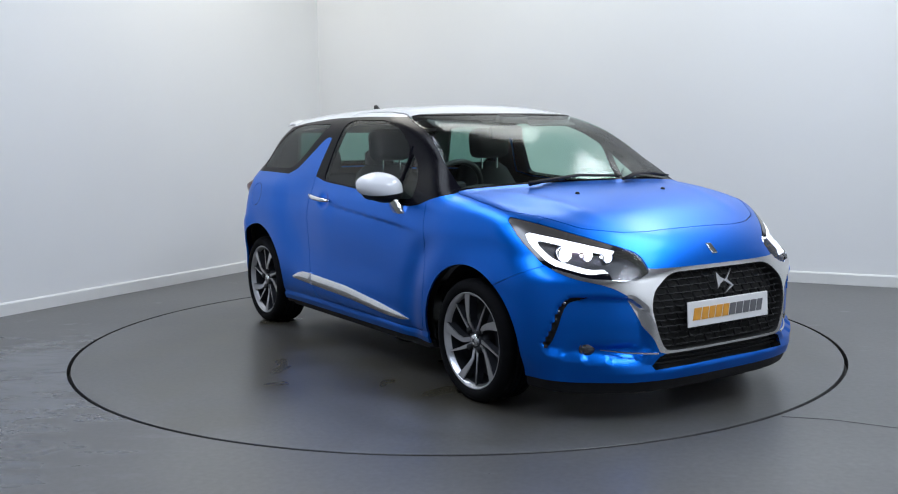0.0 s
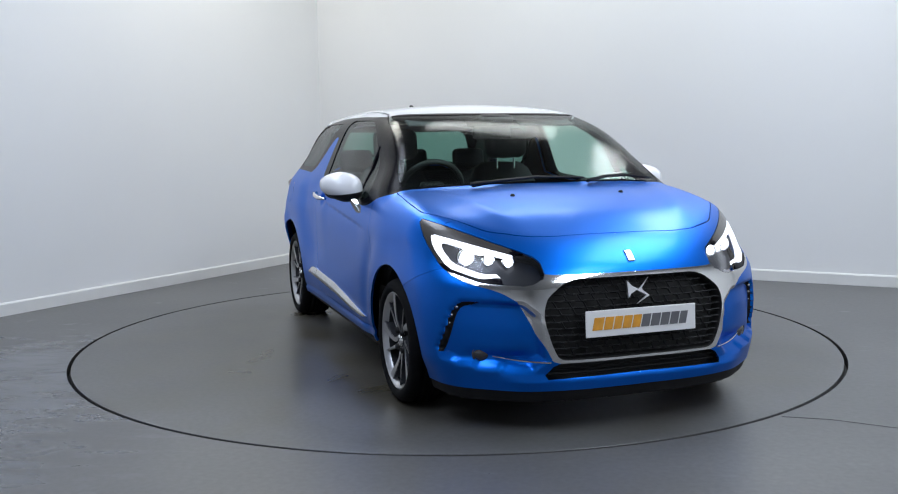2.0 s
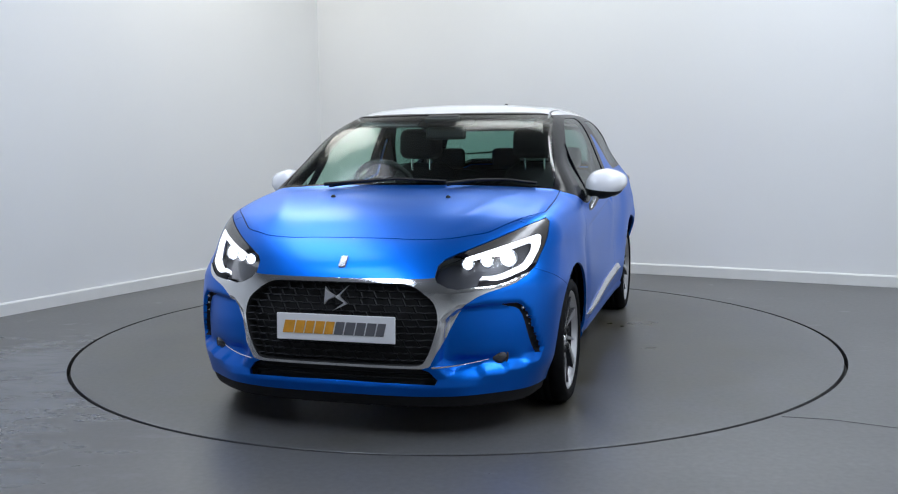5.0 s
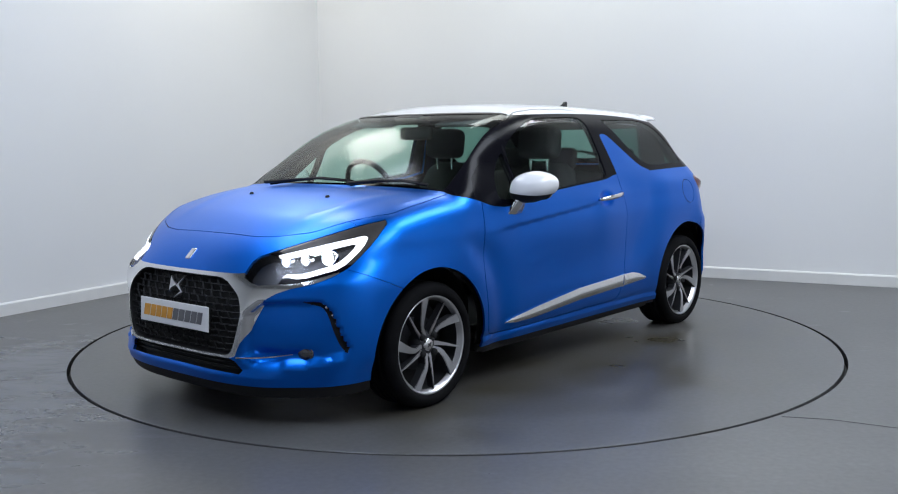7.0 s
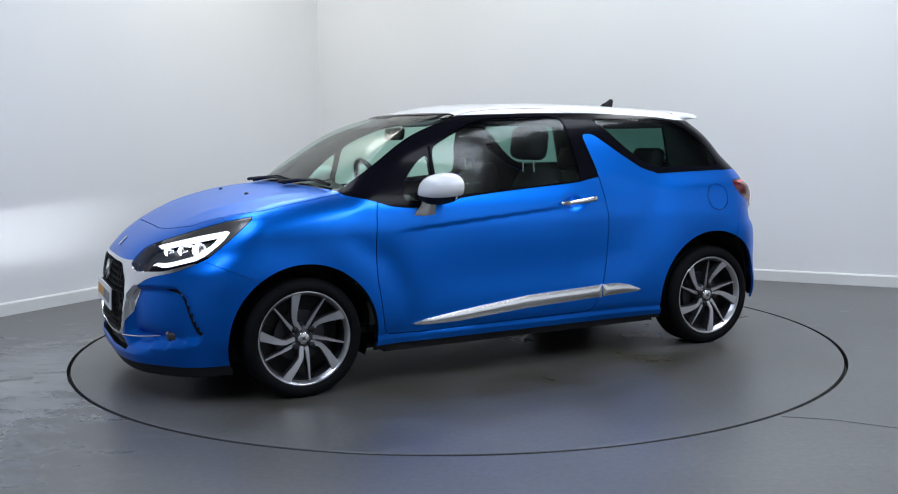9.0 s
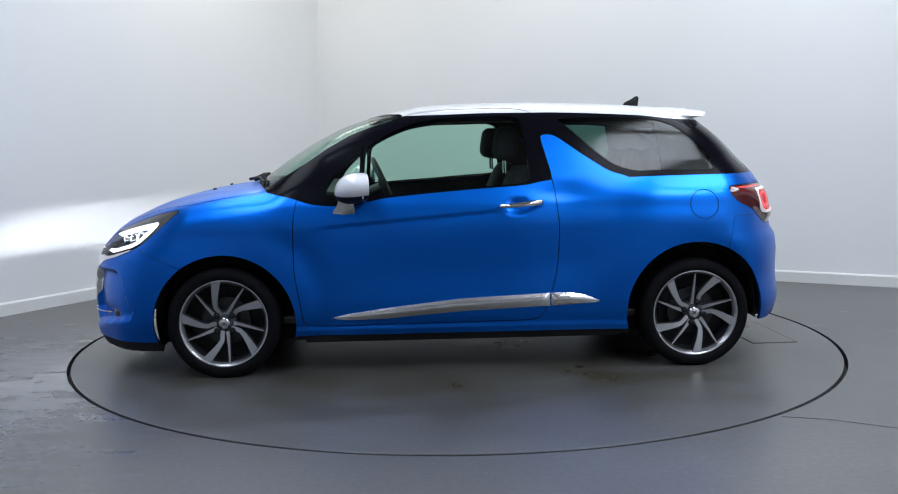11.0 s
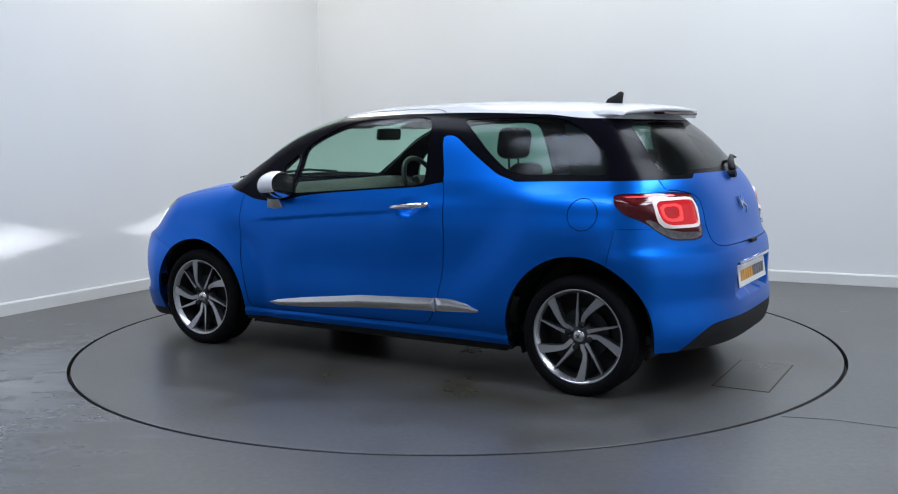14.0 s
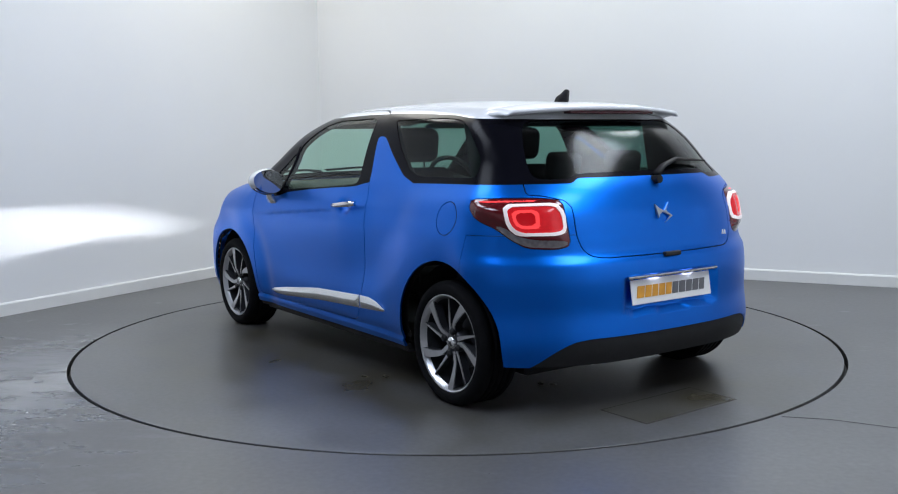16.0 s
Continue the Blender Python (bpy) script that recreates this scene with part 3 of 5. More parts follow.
REGION = {
    "arch_front": lambda P: np.maximum(np.hypot(P[:, 0] - 1.228, P[:, 2] - 0.276) - 0.366, 0.5 - P[:, 1]),
    "arch_rear": lambda P: np.maximum(np.hypot(P[:, 0] + 1.233, P[:, 2] - 0.299) - 0.368, 0.5 - P[:, 1]),
    "roof": f_roof,
    "band": f_band,
    "windscreen": lambda P: np.maximum(np.maximum(inside(P[:, 1], P[:, 2], PANE_FRONT), 0.2 - P[:, 0]), P[:, 0] - (1.10 - 0.10 * (P[:, 1] / 0.72) ** 2)),
    "rear_screen": lambda P: np.maximum(inside(P[:, 1], P[:, 2], PANE_BACK), P[:, 0] + 1.2),
    "door_pane": lambda P: np.maximum(inside(P[:, 0], P[:, 2], PANE_DOOR), 0.4 - P[:, 1]),
    "vent_pane": lambda P: np.maximum(inside(P[:, 0], P[:, 2], PANE_VENT), 0.4 - P[:, 1]),
    "quarter_pane": lambda P: np.maximum(inside(P[:, 0], P[:, 2], PANE_REAR), 0.4 - P[:, 1]),
    "bonnet": lambda P: np.maximum(inside(P[:, 0], P[:, 1], BONNET), 0.76 - P[:, 2]),
    "lamp": lambda P: np.maximum(inside(lamp_u(P), P[:, 2], LAMP_EDGE), 1.3 - P[:, 0]),
    "lens": lambda P: np.maximum(inside(lamp_u(P), P[:, 2], LAMP_LENS), 1.3 - P[:, 0]),
    "core": lambda P: np.maximum(inside(lamp_u(P), P[:, 2], LAMP_CORE), 1.3 - P[:, 0]),
    "grille": lambda P: np.maximum(inside(P[:, 1], P[:, 2], GRILLE), 1.5 - P[:, 0]),
    "wing": lambda P: np.maximum(inside(P[:, 1], P[:, 2], WING), 1.55 - P[:, 0]),
    "intake": lambda P: np.maximum(inside(P[:, 1], P[:, 2], INTAKE), 1.5 - P[:, 0]),
    "vent": lambda P: np.maximum(inside(P[:, 1], P[:, 2], VENT), 1.5 - P[:, 0]),
    "ring": lambda P: np.maximum(inside(tail_u(P), P[:, 2], TAIL_RING), P[:, 0] + 1.2),
    "red": lambda P: np.maximum(inside(tail_u(P), P[:, 2], TAIL_RED), P[:, 0] + 1.2),
    "glow": lambda P: np.maximum(inside(tail_u(P), P[:, 2], TAIL_GLOW), P[:, 0] + 1.2),
    "glow_core": lambda P: np.maximum(inside(tail_u(P), P[:, 2], TAIL_CORE), P[:, 0] + 1.2),
    "strip": lambda P: np.maximum(inside(tail_u(P), P[:, 2], TAIL_STRIP), P[:, 0] + 1.2),
    "clear": lambda P: np.maximum(inside(tail_u(P), P[:, 2], TAIL_CLEAR), P[:, 0] + 1.2),
    "spear": lambda P: np.maximum(inside(P[:, 0], P[:, 2], SPEAR), 0.4 - P[:, 1]),
    "spear_end": lambda P: np.maximum(inside(P[:, 0], P[:, 2], SPEAR_END), 0.4 - P[:, 1]),
    "arc": lambda P: np.maximum(inside(P[:, 0], P[:, 2], ROOF_ARC), 0.4 - P[:, 1]),
    "tail_lamp": lambda P: np.maximum(inside(tail_u(P), P[:, 2], TAILLAMP), P[:, 0] + 1.2),
    "gate": lambda P: np.maximum(inside(P[:, 1], P[:, 2], GATE), P[:, 0] + 1.3),
    "door": lambda P: np.maximum(inside(P[:, 0], P[:, 2], DOOR), 0.4 - P[:, 1]),
    "flap": lambda P: np.maximum(np.hypot(P[:, 0] + 1.268, P[:, 2] - 0.862) - 0.074, 0.4 - P[:, 1]),
    "bumper_front": lambda P: np.minimum(np.maximum(P[:, 2] - (0.650 + 0.435 * (P[:, 0] - 1.618)), 1.30 - P[:, 0]), np.maximum(1.56 - P[:, 0], P[:, 1] - 0.70)),
    "bumper_rear": lambda P: np.maximum(P[:, 0] + 1.412 + 0.18 * (P[:, 2] - 0.72), P[:, 2] - 0.80),
    "lip": lambda P: np.maximum(P[:, 2] - 0.185, 0.9 - P[:, 0]),
    "valance": lambda P: np.maximum(P[:, 2] - VALANCE(P[:, 1]), P[:, 0] + 1.3),
    "hem": lambda P: np.maximum(P[:, 2] - 0.180, P[:, 0] - 0.9),
    "hem_rear": lambda P: np.maximum(P[:, 2] - 0.235, P[:, 0] + 1.45),
    "sill": lambda P: np.maximum(P[:, 2] - 0.208, np.abs(P[:, 0]) - 1.25),
}
SEAMED = {"bonnet": 0.0022, "lamp": 0.0016, "tail_lamp": 0.0016, "gate": 0.0024, "door": 0.0022, "flap": 0.0020, "bumper_front": 0.0012, "bumper_rear": 0.0012, "arc": 0.0024}

V, F = half_skin()
for key, f in REGION.items():
    if key in SEAMED:
        g = SEAMED[key]
        V, F = cut(V, F, lambda P: f(P) - g)
        V, F = cut(V, F, lambda P: f(P) + g)
    else:
        V, F = cut(V, F, f)
area = np.linalg.norm(np.cross(V[F[:, 1]] - V[F[:, 0]], V[F[:, 2]] - V[F[:, 0]]), axis=1)
F = F[area > 1e-9]
MID = V[F].mean(1)
IN = {k: f(MID) for k, f in REGION.items()}
NOR = normals(V)
label = np.full(len(F), "body_side", dtype=object)
for key in ("bumper_rear", "bumper_front", "door", "flap", "gate", "sill", "valance", "lip", "bonnet", "vent", "intake", "wing", "lamp", "lens", "core", "grille", "spear", "spear_end", "tail_lamp", "clear", "strip", "ring", "red", "glow", "glow_core", "band", "windscreen", "rear_screen", "door_pane", "vent_pane", "quarter_pane", "roof"):
    hit = IN[key] < 0
    if key in ("windscreen", "rear_screen", "door_pane", "vent_pane", "quarter_pane"):
        hit &= label == "band"
    if key == "lens" or key == "core":
        hit &= np.isin(label, ("lamp", "lens"))
    if key in ("clear", "strip", "ring", "red", "glow", "glow_core"):
        hit &= np.isin(label, ("tail_lamp", "clear", "strip", "ring", "red", "glow"))
    if key == "sill":
        hit &= label != "bumper_front"
    label[hit] = key
# the dark lower edge and tip of the headlamp
along = lamp_u(MID)
label[(label == "lamp") & ((along < -0.69) | (MID[:, 2] < 0.655 + 0.20 * (along + 0.6)))] = "lamp_tip"
PAINTED = ("body_side", "bumper_rear", "bumper_front", "door", "flap", "gate", "bonnet")
for key, g in SEAMED.items():
    hit = (np.abs(IN[key]) < g) & np.isin(label, PAINTED + ("lamp", "lamp_tip", "tail_lamp", "roof"))
    if key != "arc":
        hit &= label != "roof"
    if key == "bumper_rear":
        hit &= np.isin(label, ("body_side", "bumper_rear"))
    if key == "bumper_front":
        hit &= np.isin(label, ("body_side", "bumper_front"))
    if key == "door":
        hit &= np.isin(label, ("body_side", "door"))
    label[hit] = "seam"
gone = (IN["arch_front"] < 0) | (IN["arch_rear"] < 0) | (MID[:, 2] < 0.128)
gone |= (IN["hem"] < 0) | (IN["hem_rear"] < 0)
label[gone] = "gone"


def skin(name, keys, material, parent, side=0, depth=0.0, rim=0.0, thick=0.0, text=""):
    """The skin's faces of some regions as one mesh: side 1 left, -1 right, 0 both; depth sinks it, rim turns its edges inward."""
    T = F[np.isin(label, keys)]
    if len(T) == 0:
        return None
    ids, t = np.unique(T, return_inverse=True)
    t = t.reshape(-1, 3)
    v = V[ids] - NOR[ids] * (depth(V[ids])[:, None] if callable(depth) else depth)
    n = NOR[ids]
    vs, fs = [], []
    count = 0
    for sgn in ((1, -1) if side == 0 else (side,)):
        k = np.array([1, sgn, 1])
        tt = t if sgn == 1 else t[:, ::-1]
        vs.append(v * k)
        fs += (tt + count).tolist()
        count += len(v)
        if rim or thick:
            e = np.concatenate([tt[:, [0, 1]], tt[:, [1, 2]], tt[:, [2, 0]]])
            keyed = np.sort(e, axis=1)
            _, first, num = np.unique(keyed, axis=0, return_index=True, return_counts=True)
            edge = e[first[num == 1]]
            edge = edge[~((np.abs(v[edge[:, 0], 1]) < 1e-5) & (np.abs(v[edge[:, 1], 1]) < 1e-5))]
            if len(edge):
                d = rim or thick
                a, b = edge[:, 0], edge[:, 1]
                m = len(edge)
                vs.append(np.concatenate([v[a], v[b], (v - n * d)[b], (v - n * d)[a]]) * k)
                q = np.arange(m)
                fs += np.stack([q + count, q + m + count, q + 2 * m + count, q + 3 * m + count], 1)[:, ::-1].tolist()
                count += 4 * m
        if thick:
            vs.append((v - n * thick) * k)
            fs += (tt[:, ::-1] + count).tolist()
            count += len(v)
    me = bpy.data.meshes.new(name)
    me.from_pydata(np.concatenate(vs).tolist(), [], fs)
    bm = bmesh.new()
    bm.from_mesh(me)
    near = [w for w in bm.verts if abs(w.co.y) < 1e-5]
    bmesh.ops.remove_doubles(bm, verts=near, dist=1e-5)
    bm.to_mesh(me)
    bm.free()
    me.materials.append(material)
    me.shade_smooth()
    ob = new(name, me)
    ob.parent = parent
    return tagged(ob, text)


def ridged(outline):
    """A strip that rises from its edges to a ridge."""
    return lambda P: -0.005 - 0.55 * np.clip(-inside(P[:, 0], P[:, 2], outline), 0, 0.024)


def bulged(lower=0.0):
    """The rear lamp's glass stands out from the body."""
    return lambda P: lower - 0.026 * step(-inside(tail_u(P), P[:, 2], TAILLAMP), 0.0, 0.055)


car = thing("car", "blue three-door hatchback with a white roof, lamps lit", "car")
body = skin("body_shell", ("body_side",), BLUE, car, rim=0.012, text="blue metallic wings, sills and rear quarters")
skin("panel_gap", ("seam",), SLOT, body, depth=0.010)
skin("inner_panel", ("body_side", "bumper_rear", "door", "flap", "gate", "bonnet", "seam", "spear", "spear_end", "tail_lamp", "ring", "red", "glow", "glow_core", "strip", "clear"), PLASTIC, body, depth=0.045, text="dark inner lining")
bonnet = skin("bonnet", ("bonnet",), BLUE, car, rim=0.012, text="blue metallic bonnet with two washer jets")
bumper_front = skin("front_bumper", ("bumper_front",), BLUE, car, rim=0.014, text="blue sculpted front bumper")
bumper_rear = skin("rear_bumper", ("bumper_rear",), BLUE, car, rim=0.012, text="blue rear bumper")
gate = skin("tailgate", ("gate",), BLUE, car, rim=0.012, text="blue tailgate")
skin("front_lip", ("lip",), PLASTIC, bumper_front, depth=0.006, rim=0.03, text="black lower lip")
skin("rear_valance", ("valance",), PLASTIC, bumper_rear, depth=0.006, rim=0.02, text="black textured valance")
# black strips in place of the shade beneath each sill
for sgn in (1, -1):
    skin("sill_shade", ("sill",), PLASTIC, body, side=sgn, depth=0.012, rim=0.02, text="black strip drawn for the shade under the sill")
roof = skin("roof", ("roof",), WHITE, car, rim=0.02, text="white gloss roof panel")
skin("headlining", ("roof",), mat("grey_headlining", (0.12, 0.12, 0.12), 0.9, spots=0.1), roof, depth=0.04)
pillars = skin("window_surround", ("band",), BLACK, car, thick=0.03, text="gloss black pillars and window frames")
skin("windscreen", ("windscreen",), GLASS, car, depth=0.003, text="clear tinted windscreen").visible_shadow = False
skin("rear_window", ("rear_screen",), GLASS_DARK, gate, depth=0.003, text="dark tinted rear window").visible_shadow = False
for sgn in (1, -1):
    door = skin("door", ("door",), BLUE, car, side=sgn, rim=0.014, text="blue metallic door")
    skin("window_pane", ("door_pane",), GLASS, door, side=sgn, depth=0.004).visible_shadow = False
    skin("vent_pane", ("vent_pane",), GLASS, door, side=sgn, depth=0.004).visible_shadow = False
    skin("quarter_window", ("quarter_pane",), GLASS_DARK, car, side=sgn, depth=0.003, text="dark tinted rear side window").visible_shadow = False
    skin("fuel_flap" if sgn == 1 else "round_panel", ("flap",), BLUE, body, side=sgn)
wing = skin("chrome_wing", ("wing",), CHROME, bumper_front, depth=-0.004, rim=0.007, text="chrome grille surround sweeping under the headlamps")

HOUSING = mat("smoked_lamp_trim", (0.075, 0.069, 0.064), 0.26, metal=0.3, spots=0.15, scale=20, coat=0.5)
DRL = mat("white_light_guide", (0.8, 0.8, 0.85), 0.3, glow=(0.90, 0.94, 1.0, 1.5))
CLEAR = glass_mat("clear_lamp_cover", (0.92, 0.93, 0.95))
RED = mat("red_lamp_glass", (0.11, 0.003, 0.006), 0.12, coat=0.6, spots=0.2, scale=60)
RED_LIT = mat("lit_red_glass", (0.45, 0.005, 0.01), 0.2, glow=(1.0, 0.02, 0.03, 0.30), spots=0.2, scale=60)
RED_HOT = mat("red_light_guide", (0.6, 0.02, 0.03), 0.2, glow=(1.0, 0.08, 0.08, 0.8))
RED_CORE = mat("deep_red_glass", (0.35, 0.004, 0.008), 0.2, glow=(1.0, 0.01, 0.02, 0.22))
GUIDE = mat("pale_light_guide", (0.80, 0.74, 0.74), 0.3, glow=(1.0, 0.80, 0.80, 0.25))
REVERSE = mat("clear_ribbed_glass", (0.26, 0.23, 0.23), 0.2, spots=0.4, scale=50, coat=0.5)
for sgn in (1, -1):
    lamp = skin("headlamp", ("lamp",), HOUSING, car, side=sgn, rim=0.012, text="smoked headlamp housing, lamp lit")
    skin("lamp_tip", ("lamp_tip",), BLACK, lamp, side=sgn, rim=0.012, text="gloss black inner end of the headlamp")
    skin("light_guide", ("lens",), DRL, lamp, side=sgn, rim=0.02, text="glowing white daytime light strip")
    skin("lamp_cover", ("core",), CLEAR, lamp, side=sgn, depth=0.002).visible_shadow = False
    tail_lamp = skin("tail_lamp", ("tail_lamp",), RED, car, side=sgn, depth=bulged(), rim=0.016, text="dark red rear lamp, lit")
    skin("light_ring", ("ring",), GUIDE, tail_lamp, side=sgn, depth=bulged(-0.002), rim=0.006, text="pale glowing ring")
    skin("brake_light", ("red",), RED_LIT, tail_lamp, side=sgn, depth=bulged(0.006), text="lit red glass")
    skin("inner_ring", ("glow",), RED_HOT, tail_lamp, side=sgn, depth=bulged(0.003), rim=0.006)
    skin("inner_glass", ("glow_core",), RED_CORE, tail_lamp, side=sgn, depth=bulged(0.008))
    skin("marker_strip", ("strip",), RED_HOT, tail_lamp, side=sgn, depth=bulged())
    skin("reversing_glass", ("clear",), REVERSE, tail_lamp, side=sgn, depth=bulged(-0.001))
    skin("side_spear", ("spear",), SATIN, [o for o in car.children if o.name.startswith("door")][0 if sgn == 1 else 1], side=sgn, depth=ridged(SPEAR), rim=0.012, text="bright metal trim spear")
    skin("spear_end", ("spear_end",), SATIN, body, side=sgn, depth=ridged(SPEAR_END), rim=0.012, text="bright metal trim spear")
    skin("vent_slot", ("vent",), PLASTIC, bumper_front, side=sgn, depth=0.003)
skin("grille_backing", ("grille",), SLOT, bumper_front, depth=0.055, rim=-0.055)
skin("intake_backing", ("intake",), SLOT, bumper_front, depth=0.05, rim=-0.05)
# ---- wheels ----
HUB_Z, TYRE_R = 0.284, 0.289


def wheel(m, parent, spin):
    """A wheel whose outer face looks along +y, its first broad spoke at the angle spin."""
    w = part("wheel", spun(bmesh.new(), [(0.222, 0.036), (0.228, 0.040), (0.228, 0.046), (0.224, 0.048), (0.218, 0.043), (0.205, 0.02)], 72), ALLOY, parent, "alloy wheel with swept spokes", True, m)
    prof = [(0.222, 0.040), (0.232, 0.052), (0.248, 0.058), (0.266, 0.055), (0.280, 0.044), (0.287, 0.030)]
    for k in range(5):
        h = 0.022 - k * 0.032
        prof += [(TYRE_R, h), (TYRE_R, h - 0.024), (TYRE_R - 0.006, h - 0.025), (TYRE_R - 0.006, h - 0.031)]
    prof += [(0.280, -0.145), (0.262, -0.152), (0.222, -0.140)]
    part("tyre", spun(bmesh.new(), prof, 96), RUBBER, w, "low-profile black tyre", True)
    part("rim_barrel", spun(bmesh.new(), [(0.206, 0.021), (0.200, -0.05), (0.200, -0.12), (0.225, -0.14)], 72), ALLOY_DARK, w, "", True)
    part("brake_disc", spun(bmesh.new(), [(0.03, -0.045), (0.125, -0.045), (0.125, -0.065), (0.03, -0.065)], 48), ALLOY_DARK, w)
    part("inner_dish", spun(bmesh.new(), [(0.03, -0.085), (0.200, -0.085), (0.200, -0.10)], 48), SLOT, w)
    to = Matrix(((-1, 0, 0, 0), (0, 0, 1, 0), (0, 1, 0, 0), (0, 0, 0, 1)))

    def spoke(rows, depth):
        """Rows of radius, angle, half width, height of face."""
        bm = bmesh.new()
        ring = []
        for r, a, hw, h in rows:
            da = math.degrees(hw / r)
            p = [(r, a - da, h), (r, a + da, h), (r, a + da, h - depth), (r, a - da, h - depth)]
            ring.append([bm.verts.new((q * math.cos(radians(b)), q * math.sin(radians(b)), hh)) for q, b, hh in p])
        for a, b in zip(ring[:-1], ring[1:]):
            for i in range(4):
                bm.faces.new((a[i], a[(i + 1) % 4], b[(i + 1) % 4], b[i]))
        bm.faces.new(ring[0][::-1]), bm.faces.new(ring[-1])
        bmesh.ops.recalc_face_normals(bm, faces=bm.faces[:])
        bmesh.ops.bevel(bm, geom=[e for e in bm.edges if e.calc_face_angle(0) > 0.9], offset=0.0025, segments=2, affect="EDGES")
        return bm
    def cast(name, rows, depth, text):
        """A spoke with a machined face and grey painted flanks."""
        bm = spoke(rows, depth)
        bm.normal_update()
        for f in bm.faces:
            f.material_index = 0 if f.normal.z > 0.75 else 1
        bmesh.ops.transform(bm, matrix=to, verts=bm.verts)
        part(name, bm, ALLOY, w, text).data.materials.append(ALLOY_DARK)

    for i in range(5):
        a = spin + 72 * i
        cast("spoke", [(0.036, a + 12, 0.012, 0.017), (0.060, a + 15, 0.0115, 0.021), (0.090, a + 18, 0.0115, 0.026), (0.115, a + 13.5, 0.014, 0.030), (0.15, a + 7.5, 0.0175, 0.034), (0.19, a + 2.5, 0.021, 0.038), (0.224, a - 0.5, 0.025, 0.041)], 0.045, "machined broad spoke")
        cast("spoke", [(0.040, a + 45, 0.0125, 0.016), (0.065, a + 41.5, 0.0095, 0.021), (0.12, a + 36.5, 0.0070, 0.027), (0.17, a + 34, 0.0052, 0.032), (0.212, a + 33, 0.0030, 0.036)], 0.040, "machined slim spoke")
    part("hub", spun(bmesh.new(), [(0, 0.02), (0.045, 0.018), (0.062, 0.006), (0.066, -0.05)], 40), ALLOY_DARK, w, "", True)
    cap = part("centre_cap", spun(bmesh.new(), [(0, 0.031), (0.022, 0.030), (0.029, 0.026), (0.030, 0.012)], 32), CHROME, w, "chrome centre cap", True)
    bm = bmesh.new()
    prism(bm, [(-0.014, 0.010), (-0.002, 0.003), (0.012, 0.014), (0.004, 0.0), (0.013, -0.013), (0.0, -0.006), (-0.013, -0.011), (-0.006, 0.0)], 0.030, 0.0325)
    bmesh.ops.transform(bm, matrix=to, verts=bm.verts)
    bmesh.ops.recalc_face_normals(bm, faces=bm.faces[:])
    part("cap_badge", bm, ALLOY_DARK, cap)
    for i in range(4):
        a = radians(spin + 18 + 90 * i)
        bm = spun(bmesh.new(), [(0, 0.036), (0.010, 0.035), (0.015, 0.031), (0.017, 0.012)], 14, m=Matrix.Translation((-0.056 * math.cos(a), 0, 0.056 * math.sin(a))))
        part("wheel_bolt", bm, PLASTIC, w, "", True)
    return w


for x in (1.233, -1.236):
    wheel(pose(x, 0.787, HUB_Z), car, 27 if x > 0 else 57)
    wheel(pose(x, -0.787, HUB_Z, 0, 0, 180), car, 27 if x > 0 else 57)
    for sgn in (1, -1):
        # the wheel house
        r = 0.366
        prof = [(r, 0.0), (r, -0.36), (0.0, -0.36)]
        bm = bmesh.new()
        rings = []
        for i in range(25):
            lo, hi = (-8 if x < 0 and sgn < 0 else -22), (188 if x < 0 and sgn > 0 else 202)
            a = radians(lo + (hi - lo) * i / 24)
            near = -0.03 - 0.055 * (1 - min(1, max(0, math.sin(a) / 0.5)))
            rings.append([bm.verts.new((q * math.cos(a), min(h, near), q * math.sin(a))) for q, h in prof])
        for a, b in zip(rings[:-1], rings[1:]):
            for j in range(2):
                bm.faces.new((a[j], a[j + 1], b[j + 1], b[j]) if j == 0 else (a[1], a[2], b[1]))
        part("wheel_house", bm, PLASTIC, body, "", False, pose(x, 0.815 * sgn, 0.285, 0, 0, 0 if sgn == 1 else 180))
bm = bmesh.new()
box(bm, -1.50, 1.62, -0.58, 0.58, 0.140, 0.235, 0.02)
box(bm, -0.84, 0.82, -0.79, 0.79, 0.165, 0.24, 0.01)
part("underbody", bm, PLASTIC, car, "dark underbody")
# ---- what sits on the shell ----
def on_form(points, lift=0.0, way=None):
    """Points pushed out from within onto the car's form."""
    P = np.array(points, float)
    base = np.stack([np.clip(P[:, 0], -1.0, 1.0), np.zeros(len(P)), np.full(len(P), 0.68)], 1)
    d = P - base
    d /= np.linalg.norm(d, axis=1)[:, None]
    Q = meet(base, d)
    return Q + normals(np.abs(Q) * [0, 1, 0] + Q * [1, 0, 1]) * np.where(Q[:, 1:2] < 0, [[1, -1, 1]], [[1, 1, 1]]) * lift


GY, GZ = np.linspace(0, 0.82, 83), np.linspace(0.15, 1.10, 96)
MY, MZ = [g.ravel() for g in np.meshgrid(GY, GZ, indexing="ij")]
FRONT_X = meet(np.stack([np.full(MY.shape, 0.9), MY, MZ], 1), np.tile([1.0, 0, 0], (len(MY), 1)), 1.4, 40)[:, 0].reshape(83, 96)
REAR_X = meet(np.stack([np.full(MY.shape, -0.9), MY, MZ], 1), np.tile([-1.0, 0, 0], (len(MY), 1)), 1.4, 40)[:, 0].reshape(83, 96)


